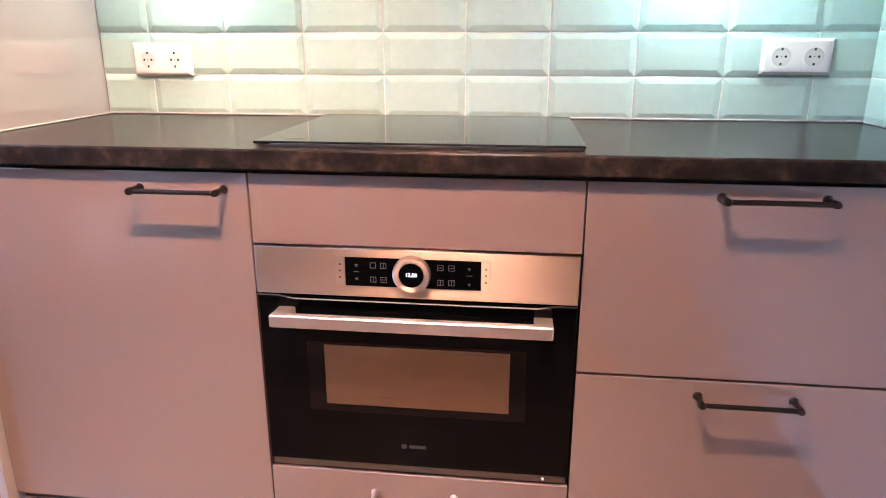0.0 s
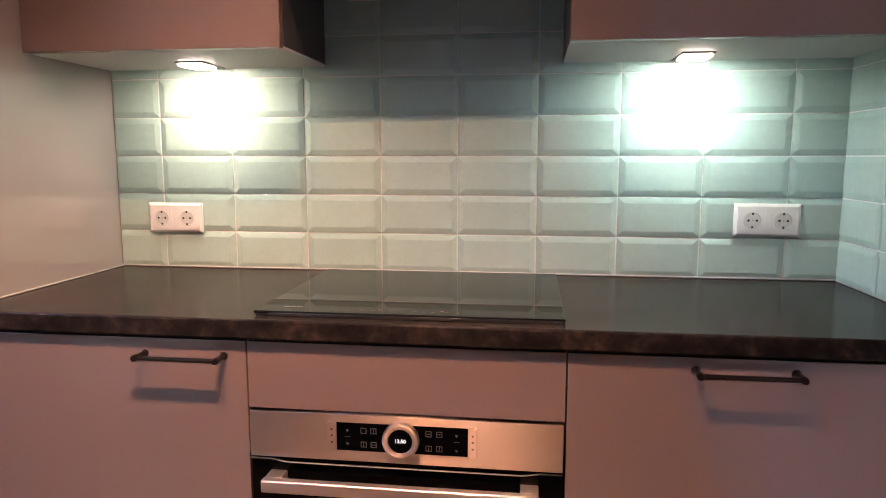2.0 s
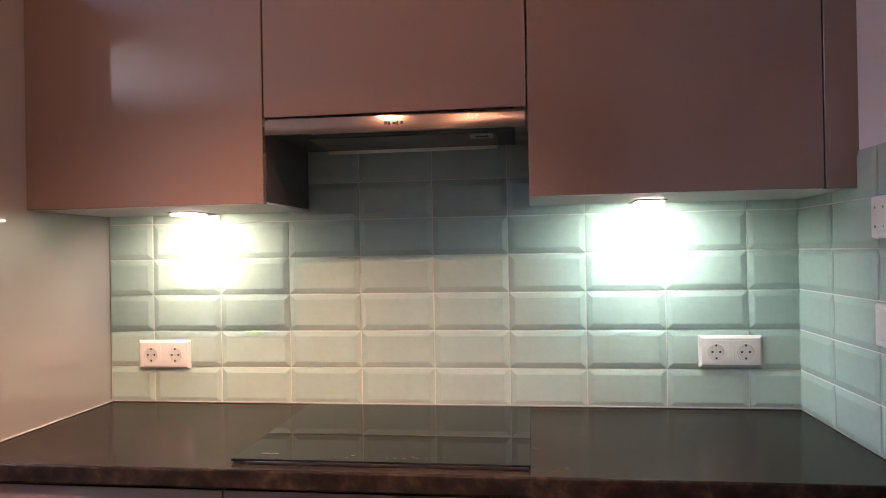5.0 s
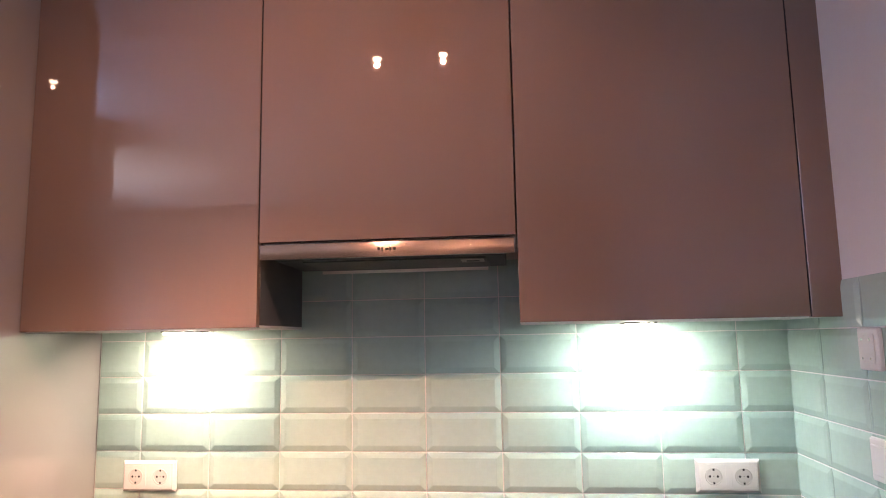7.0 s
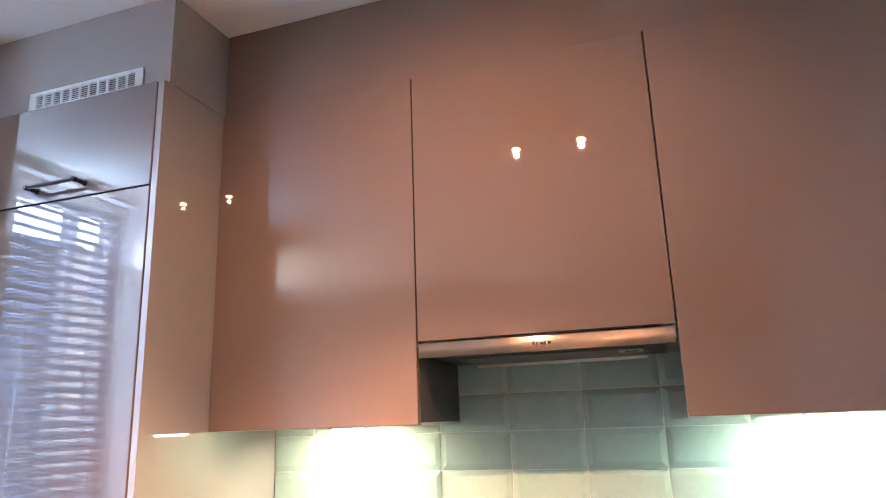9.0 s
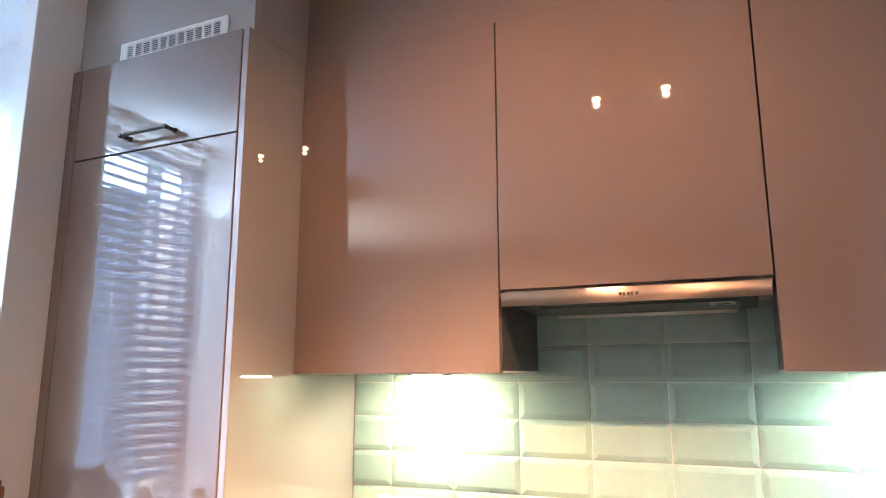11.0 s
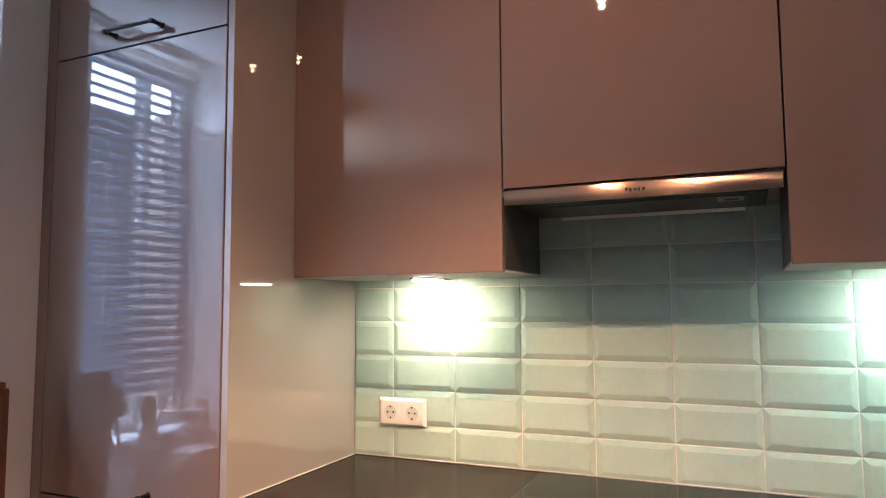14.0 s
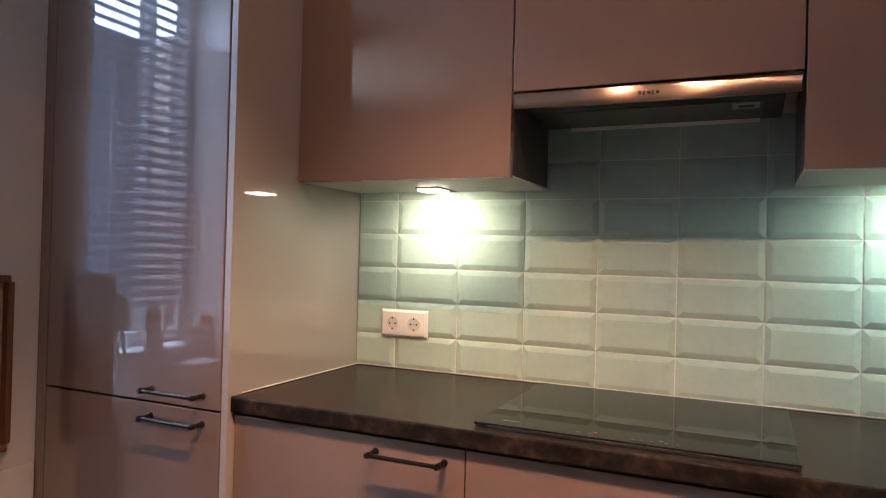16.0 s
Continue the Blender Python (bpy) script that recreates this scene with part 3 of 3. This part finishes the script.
# added dark board that blocks light leaking through the gap beside the filler
part("filler_gap_blocker", boxed(B2 + 0.001, XR - 0.004, YU + 0.022, YU + 0.03, UZ0 + 0.019, UZ1 - 0.002), SIDE, c)
part("filler_body", boxed(B2 + 0.0, XR - 0.001, YU + 0.021, -0.010, UZ0, UZ0 + 0.018), UNDERSIDE, c)
up = thing("top_filler", (0.8, YU + 0.01, UZ1), "taupe filler panel between wall cabinets and ceiling", "panel")
part("board", boxed(XL + 0.001, XR - 0.001, YU + 0.008, YU + 0.026, UZ1 + 0.001, CEIL - 0.001, bevel=0.0008), GLOSS, up)

# cooker hood
hood = thing("cooker_hood", (0.757, -0.17, 1.56), "slim built-in cooker hood with steel front strip", "hood")


def rolled_strip(x0, x1, y_face, depth, z0, z1, bulge):
    """A strip gently rounded from bottom to top, sitting a little deeper at one end."""
    b_ = bmesh.new()
    outline = [(y_face + depth, z0), (y_face + depth, z1)]
    for i in range(13):
        u = 1 - i / 12
        outline.append((y_face + bulge * (1.35 * u - 0.35) ** 2, z0 + (z1 - z0) * u))
    caps = [[b_.verts.new((x, y + back, z)) for y, z in outline] for x, back in ((x0, 0.001), (x1, 0.010))]
    n = len(outline)
    for i in range(n):
        f = b_.faces.new((caps[0][i], caps[0][(i + 1) % n], caps[1][(i + 1) % n], caps[1][i]))
        f.smooth = True
    b_.faces.new(caps[0])
    b_.faces.new(caps[1])
    bmesh.ops.recalc_face_normals(b_, faces=b_.faces[:])
    return b_


strip = part("front_strip", rolled_strip(B0 + 0.008, B1 - 0.004, YU - 0.001, 0.012, 1.592, 1.6265, 0.0032), HOODSTEEL, hood, "brushed steel front strip", False)
strip.data.set_sharp_from_angle(angle=radians(32))
bm = bmesh.new()
prof = [(YU + 0.03, 1.626), (YU + 0.03, 1.596), (YU + 0.05, 1.593), (-0.075, 1.589), (-0.045, 1.596), (-0.045, 1.626)]
ends = []
for x in (B0 + 0.03, B1 - 0.03):
    ends.append([bm.verts.new((x, y, z)) for y, z in prof])
for i in range(len(prof)):
    j = (i + 1) % len(prof)
    bm.faces.new((ends[0][i], ends[0][j], ends[1][j], ends[1][i]))
bm.faces.new(ends[0])
bm.faces.new(ends[1])
bmesh.ops.recalc_face_normals(bm, faces=bm.faces[:])
part("underside", bm, BLACK, hood, "dark sloping underside")


def on_slope(y):
    return 1.593 + (y - (YU + 0.05)) / (-0.075 - (YU + 0.05)) * (1.589 - 1.593)


def slope_plate(x0, x1, ya, yb, off, t):
    b_ = bmesh.new()
    lo = [b_.verts.new((x, y, on_slope(y) - off - t)) for x, y in ((x0, ya), (x1, ya), (x1, yb), (x0, yb))]
    hi = [b_.verts.new((x, y, on_slope(y) - off)) for x, y in ((x0, ya), (x1, ya), (x1, yb), (x0, yb))]
    b_.faces.new(lo)
    b_.faces.new(hi[::-1])
    for i in range(4):
        b_.faces.new((lo[i], lo[(i + 1) % 4], hi[(i + 1) % 4], hi[i]))
    bmesh.ops.recalc_face_normals(b_, faces=b_.faces[:])
    return b_


part("grease_filter", slope_plate(0.548, 0.985, YU + 0.06, -0.10, 0.0003, 0.004), surface("filter_mesh", (0.13, 0.13, 0.115), 0.45, 0.6, vary=0.2, fine=500, bump=0.3), hood, "grey metal grease filter")
part("light_strip", slope_plate(0.545, 0.98, -0.098, -0.090, 0.0003, 0.011), surface("pale_diffuser", (0.85, 0.82, 0.72), 0.3), hood, "pale unlit lamp strip")
sw = part("switch_plate", slope_plate(0.925, 0.978, YU + 0.065, YU + 0.115, 0.0045, 0.002), surface("grey_switch_plate", (0.42, 0.41, 0.36), 0.4), hood)
part("switch_slot", slope_plate(0.938, 0.968, YU + 0.08, YU + 0.097, 0.0067, 0.0008), BLACK, sw)
bm = bmesh.new()
for i, w in enumerate((0.006, 0.004, 0.007, 0.004, 0.006)):
    x = 0.742 + i * 0.009
    y = YU + 0.0002 + (x - 0.465) * 0.0153
    box(bm, x, x + w, y - 0.0014, y - 0.0008, 1.607 - (i % 2) * 0.002, 1.6135 - (i % 3) * 0.001)
part("brand_mark", bm, surface("brown_print", (0.12, 0.075, 0.05), 0.5), hood, "small dark printed mark")


# ---- lamps under the wall cabinets ----
def cabinet_lamp(x, y):
    l_ = thing("cabinet_lamp", (x, y, UZ0), "slim black under-cabinet lamp switched on", "lamp", "under-cabinet lamps")
    part("housing", boxed(x - 0.036, x + 0.036, y - 0.05, y + 0.075, UZ0 - 0.0036, UZ0 - 0.0008, bevel=0.001), BLACK, l_)
    part("diffuser", boxed(x - 0.031, x + 0.031, y - 0.047, y + 0.035, UZ0 - 0.0110, UZ0 - 0.0038, bevel=0.0032, seg=3), LEDFACE, l_, "glowing white diffuser")
    part("plug", cyl(bmesh.new(), (x, y + 0.0755, UZ0 - 0.004), (x, y + 0.088, UZ0 - 0.004), 0.002, n=10), BLACK, l_)
    part("plug_tip", boxed(x - 0.005, x + 0.005, y + 0.0885, y + 0.0945, UZ0 - 0.009, UZ0 - 0.001, bevel=0.001), WHITEPLASTIC, l_, "white plug tip")
    return l_


for ux, col in UNDER:
    cabinet_lamp(ux, -0.105)


# ---- tall cabinet ----
tall = thing("tall_cabinet", (-0.46, YT / 2, 0.0), "tall taupe high-gloss cabinet with three doors and bar handles", "cabinet")
TX0, TX1 = -0.763, -0.1535
part("body", boxed(-0.804, TX1, YT + 0.021, -0.01, 0.10, 2.333), GAPSHADE, tall)
part("side_panel", boxed(-0.1525, XL, YT + 0.002, -0.002, 0.0, 2.335, bevel=0.001), PANEL, tall, "taupe gloss side panel, colour lightened for the light it catches", False)
part("filler_strip", boxed(-0.8035, TX0 - 0.002, YT + 0.001, YT + 0.02, 0.0, 2.335, bevel=0.001), GLOSS, tall)
part("plinth", boxed(TX0, TX1, YT + 0.05, YT + 0.066, 0.0, 0.098), CARCASS, tall)
for za, zb, zh, xc in ((2.048, 2.335, 2.083, -0.452), (0.873, 2.046, 0.905, -0.29), (0.102, 0.871, 0.838, -0.29)):
    d = front("door", TX0, TX1, YT, za, zb, tall)
    handle(d, xc, YT, zh, 0.166)
tb = thing("tall_cabinet_top_box", (-0.46, -0.27, 2.336), "taupe boxed-in panel above the tall cabinet", "panel")
# boards take the lightened lacquer, ceiling reflection included in its colour
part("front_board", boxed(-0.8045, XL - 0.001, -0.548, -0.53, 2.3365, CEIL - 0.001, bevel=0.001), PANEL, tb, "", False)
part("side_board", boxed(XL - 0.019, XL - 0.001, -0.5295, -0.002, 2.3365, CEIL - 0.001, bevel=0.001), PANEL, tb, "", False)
vent = thing("vent_grille", (-0.43, -0.549, 2.365), "white slotted ventilation grille in the boxed panel", "vent")
VX0, VX1, VZ0, VZ1 = -0.628, -0.222, 2.338, 2.398
part("backing", boxed(VX0 + 0.01, VX1 - 0.01, -0.5497, -0.5485, VZ0 + 0.008, VZ1 - 0.008), BLACK, vent)
cols = [VX0 + 0.022 + i * (VX1 - VX0 - 0.044) / 11 for i in range(12)]
bm = cut_box(VX0, VX1, -0.5535, -0.5499, VZ0, VZ1, "x", [(cols[i] + 0.004, cols[i + 1] - 0.004, VZ0 + 0.011, VZ1 - 0.011) for i in range(11)])
part("frame", bm, WHITEPLASTIC, vent, smooth=False)
for i in range(11):
    for j in range(6):
        z = VZ0 + 0.0145 + j * 0.0062
        part("slat", boxed(cols[i] + 0.0042, cols[i + 1] - 0.0042, -0.5531, -0.5503, z, z + 0.0018), WHITEPLASTIC, vent, smooth=False)

# wooden board on the wall end
tray = thing("wooden_tray", (-0.79, -0.725, 0.94), "pale wooden tray with dark raised rim on the wall end", "tray")
bm = boxed(-0.8045, -0.797, -0.784, -0.667, 0.722, 1.168)
es = [e for e in bm.edges if abs(e.verts[0].co.x - e.verts[1].co.x) > 1e-4]
bmesh.ops.bevel(bm, geom=es, offset=0.02, segments=5, affect="EDGES", profile=0.5)
part("base", bm, surface("pale_stained_wood", (0.42, 0.32, 0.24), 0.45, vary=0.15, stretch=(6, 6, 0.7)), tray)
for nm, b in (("rim", (-0.671, -0.655, 0.735, 1.155)), ("rim", (-0.793, -0.779, 0.735, 1.155)), ("rim", (-0.783, -0.665, 1.152, 1.172)), ("rim", (-0.783, -0.665, 0.716, 0.734))):
    part(nm, boxed(-0.8045, -0.772, b[0], b[1], b[2], b[3], bevel=0.005, seg=3), WOOD, tray)


# ---- sockets ----
def socket_double(x, z, y, label):
    """Double earthed socket in one white frame, facing -y."""
    s_ = thing("double_socket", (x, y, z), label, "socket", "sockets")
    bm_ = bmesh.new()
    w, h = 0.0765, 0.0405
    lo = [bm_.verts.new((x + sx * w, y, z + sz * h)) for sx, sz in ((-1, -1), (1, -1), (1, 1), (-1, 1))]
    mid = [bm_.verts.new((x + sx * w, y - 0.004, z + sz * h)) for sx, sz in ((-1, -1), (1, -1), (1, 1), (-1, 1))]
    hi = [bm_.verts.new((x + sx * (w - 0.007), y - 0.011, z + sz * (h - 0.007))) for sx, sz in ((-1, -1), (1, -1), (1, 1), (-1, 1))]
    for ra, rb_ in ((lo, mid), (mid, hi)):
        for i in range(4):
            bm_.faces.new((ra[i], ra[(i + 1) % 4], rb_[(i + 1) % 4], rb_[i]))
    bm_.faces.new(hi)
    bmesh.ops.recalc_face_normals(bm_, faces=bm_.faces[:])
    part("frame", bm_, WHITEPLASTIC, s_, smooth=False)
    yf = y - 0.011
    for s in (-1, 1):
        xc = x + s * 0.0355
        ins = part("insert", boxed(xc - 0.029, xc + 0.029, yf - 0.0022, yf - 0.0001, z - 0.0285, z + 0.0285, bevel=0.0012), WHITEPLASTIC, s_)
        part("cup", lathe(bmesh.new(), [(0.0208, 0.0), (0.0208, 0.0006), (0.0195, 0.0014), (0.0182, 0.0006), (0.0176, 0.0001)], (xc, yf - 0.0023, z), "Y", 32),
             surface("socket_cup", (0.62, 0.59, 0.55), 0.4), ins)
        b2 = bmesh.new()
        for dx in (-0.0095, 0.0095):
            cyl(b2, (xc + dx, yf - 0.0025, z), (xc + dx, yf - 0.0029, z), 0.0029, n=12)
        cyl(b2, (xc, yf - 0.0025, z), (xc, yf - 0.0029, z), 0.0012, n=8)
        for dz in (-0.0162, 0.0162):
            box(b2, xc - 0.0022, xc + 0.0022, yf - 0.0034, yf - 0.0025, z + dz - 0.0026, z + dz + 0.0026)
        part("contacts", b2, BLACK, ins)
    return s_


socket_double(0.034, 1.046, -0.0075, "white double socket on the mint tiles")
socket_double(1.553, 1.057, -0.0075, "white double socket on the mint tiles near the corner")


def wall_plate(name, y, z, label, category, rocker):
    s_ = thing(name, (XR, y, z), label, category)
    bm_ = bmesh.new()
    box(bm_, XR - 0.018, XR - 0.0075, y - 0.0405, y + 0.0405, z - 0.0405, z + 0.0405, bevel=0.005, seg=2)
    part("frame", bm_, WHITEPLASTIC, s_)
    if rocker:
        part("rocker", boxed(XR - 0.0225, XR - 0.0181, y - 0.028, y + 0.028, z - 0.028, z + 0.028, bevel=0.002), WHITEPLASTIC, s_)
    else:
        ins = part("insert", boxed(XR - 0.021, XR - 0.0181, y - 0.028, y + 0.028, z - 0.028, z + 0.028, bevel=0.002), WHITEPLASTIC, s_)
        b2 = bmesh.new()
        for dy in (-0.015, 0.015):
            for dz in (-0.018, 0.018):
                cyl(b2, (XR - 0.0211, y + dy, z + dz), (XR - 0.0216, y + dy, z + dz), 0.0028, n=10)
        part("screws", b2, CHROME, ins)


wall_plate("blank_wall_plate", -0.436, 1.372, "white wall plate with corner screws on the tiles", "wall plate", False)
wall_plate("light_switch", -0.444, 1.168, "white rocker switch on the tiles", "switch", True)

# ceiling lamp
lamp = thing("ceiling_lamp", (0.665, -1.21, CEIL), "two-bulb ceiling spot lamp on a round base", "lamp")
part("canopy", lathe(bmesh.new(), [(0.075, -0.001), (0.075, -0.018), (0.06, -0.026), (0.02, -0.03)], (0.665, -1.21, CEIL), "Z", 32), DARKSTEEL, lamp)
for sx, sy in SPOTS:
    sp = part("arm", cyl(bmesh.new(), (0.665, -1.21, CEIL - 0.03), (sx, sy, LAMP_Z + 0.03), 0.006, n=12), STEEL, lamp)
    hd = part("head", lathe(bmesh.new(), [(0.010, 0.03), (0.013, 0.012), (0.019, -0.016), (0.020, -0.030)], (sx, sy, LAMP_Z), "Z", 24), STEEL, lamp)
    part("bulb", lathe(bmesh.new(), [(0.016, -0.0305), (0.014, -0.037), (0.006, -0.041)], (sx, sy, LAMP_Z), "Z", 24), BULB, hd, "glowing warm bulb")

# ---- table by the window ----
tbl = thing("side_table", (-1.18, -1.35, 0.0), "dark side table under the window", "table")
part("tabletop", boxed(-1.42, -0.93, -1.868, -0.93, 0.69, 0.72, bevel=0.003), STONE, tbl)
for x in (-1.39, -0.96):
    for y in (-1.83, -0.97):
        part("leg", boxed(x - 0.02, x + 0.02, y - 0.02, y + 0.02, 0.0, 0.689, bevel=0.002), BRONZE, tbl)
HY, HX = -1.14, -1.10
hold = thing("utensil_holder", (HX, HY, 0.7205), "white perforated utensil holder", "holder")
part("cup", lathe(bmesh.new(), [(0.048, 0.0), (0.05, 0.13), (0.0515, 0.135), (0.046, 0.134), (0.044, 0.006)], (HX, HY, 0.7205), "Z", 28), WHITEPLASTIC, hold, "white plastic cup")
bm = bmesh.new()
for k in range(12):
    for j in range(5):
        q = 2 * math.pi * k / 12
        p_ = Vector((math.cos(q), math.sin(q), 0))
        c_ = Vector((HX, HY, 0.75 + j * 0.02))
        cyl(bm, c_ + p_ * 0.0485, c_ + p_ * 0.0515, 0.004, n=8)
part("holes", bm, BLACK, hold)


def utensil(name, lean_x, lean_y, ln, material, label, head):
    p0 = Vector((HX + lean_x * 0.03, HY + lean_y * 0.03, 0.735))
    p1 = p0 + Vector((lean_x, lean_y, 2.2)).normalized() * ln * 1.15
    u_ = thing(name, p0, label, "utensil", "kitchen utensils")
    part("handle", cyl(bmesh.new(), p0, p1, 0.006, 0.005, n=10), material, u_)
    if head:
        bm_ = bmesh.new()
        bmesh.ops.create_uvsphere(bm_, u_segments=16, v_segments=10, radius=1.0)
        for v in bm_.verts:
            v.co = Vector((v.co.x * 0.012, v.co.y * 0.038, v.co.z * 0.055))
        bmesh.ops.translate(bm_, verts=bm_.verts[:], vec=p1)
        part("head", bm_, material, u_)


utensil("ladle", 0.3, 0.9, 0.23, BLACK, "black plastic ladle standing in the holder", True)
utensil("spatula", -0.2, 0.2, 0.25, BLACK, "black spatula standing in the holder", True)
utensil("serving_spoon", 0.3, -0.4, 0.22, BLACK, "dark serving spoon standing in the holder", True)
utensil("whisk_handle", 0.1, -1.1, 0.30, STEEL, "long steel utensil standing in the holder", False)
utensil("brush", -0.3, 0.5, 0.27, REDPLASTIC, "red-headed brush standing in the holder", True)
rack = thing("dish_rack", (-1.08, -1.07, 0.7205), "white plastic dish rack", "rack")
bm = cut_box(-1.30, -0.98, -1.075, -1.065, 0.7205, 0.80, "x", [(-1.28, -1.16, 0.735, 0.785), (-1.13, -1.0, 0.735, 0.785)])
part("side", bm, WHITEPLASTIC, rack, smooth=False)
bm = cut_box(-1.30, -0.98, -0.985, -0.975, 0.7205, 0.80, "x", [(-1.28, -1.16, 0.735, 0.785), (-1.13, -1.0, 0.735, 0.785)])
part("side", bm, WHITEPLASTIC, rack, smooth=False)
part("tray_bottom", boxed(-1.30, -0.98, -1.0645, -0.9855, 0.7205, 0.73), WHITEPLASTIC, rack)
for i, (jx, jy, r, h) in enumerate(((-1.2, -1.55, 0.045, 0.19), (-1.12, -1.66, 0.05, 0.16), (-1.28, -1.70, 0.04, 0.22), (-1.3, -1.42, 0.04, 0.2))):
    j = thing("glass_jar", (jx, jy, 0.7205), "pale storage jar with dark lid on the table", "jar", "jars")
    part("jar_body", lathe(bmesh.new(), [(r * 0.95, 0.0), (r, 0.01), (r, h * 0.75), (r * 0.7, h * 0.88), (r * 0.7, h * 0.9)], (jx, jy, 0.7205), "Z", 24), CLEAR, j)
    part("lid", lathe(bmesh.new(), [(r * 0.75, h * 0.9 + 0.0005), (r * 0.75, h), (r * 0.6, h + 0.004)], (jx, jy, 0.7205), "Z", 24), BLACK, j)
bx = thing("storage_box", (-1.05, -1.43, 0.7205), "white storage box on the table", "box")
part("box_body", boxed(-1.11, -0.99, -1.50, -1.36, 0.7205, 0.80, bevel=0.006, seg=2), WHITEPLASTIC, bx)

# ---- tiles, last ----
TP, TQ = 0.2, 0.1005


def tile_mesh(w, h, left=True, right=True, top=True, bottom=True):
    """Bevelled metro tile in the xz plane with its face towards -y; cut sides carry no bevel."""
    g, bv = 0.0014, 0.0135
    x0, x1, z0, z1 = g, w - g, g, h - g
    bm_ = bmesh.new()
    def ring(ax0, ax1, az0, az1, y):
        return [bm_.verts.new((x, y, z)) for x, z in ((ax0, az0), (ax1, az0), (ax1, az1), (ax0, az1))]
    e = 0.0008
    rings = [ring(x0, x1, z0, z1, 0.0), ring(x0, x1, z0, z1, -0.0036), ring(x0 + e, x1 - e, z0 + e, z1 - e, -0.0042)]
    ix0, ix1, iz0, iz1 = x0 + (bv if left else e * 2), x1 - (bv if right else e * 2), z0 + (bv if bottom else e * 2), z1 - (bv if top else e * 2)
    rings.append(ring(ix0, ix1, iz0, iz1, -0.0072))
    f = 0.0018
    rings.append(ring(ix0 + f, ix1 - f, iz0 + f, iz1 - f, -0.0074))
    for ra, rb_ in zip(rings, rings[1:]):
        for i in range(4):
            bm_.faces.new((ra[i], ra[(i + 1) % 4], rb_[(i + 1) % 4], rb_[i]))
    bm_.faces.new(rings[-1])
    bmesh.ops.recalc_face_normals(bm_, faces=bm_.faces[:])
    return mesh_of(bm_, "tile", TILE, False)


rt = random.Random(11)
full = tile_mesh(TP, TQ)
left_cut = tile_mesh(0.0 - XL - 0.0015, TQ, left=False)
right_cut = tile_mesh(XR - 8 * TP - 0.0015, TQ, right=False)


def lay(me, x, z, parent, m=None):
    t_ = new("tile", me)
    t_.parent = parent
    jig = pose(0, 0, 0, rt.uniform(-0.13, 0.13), 0, rt.uniform(-0.09, 0.09))
    t_.matrix_basis = (m if m else Matrix.Identity(4)) @ Matrix.Translation((x, -0.0004 - rt.random() * 0.0003, z)) @ jig


for r in range(7):
    z = TOP + r * TQ
    if r < 6:
        lay(left_cut, XL + 0.0012, z, wall_north)
        lay(right_cut, 8 * TP, z, wall_north)
    for k in range(8):
        if r < 6 or 2 <= k <= 5:
            lay(full, k * TP, z, wall_north)
turn = Matrix.Translation((XR, 0, 0)) @ pose(0, 0, 0, 0, 0, -90)
corner_cut = tile_mesh(0.185, TQ, left=False)
for r in range(6):
    z = TOP + r * TQ
    lay(corner_cut, 0.0095, z, wall_east, turn)
    for k in range(5):
        lay(full, 0.1945 + k * TP, z, wall_east, turn)
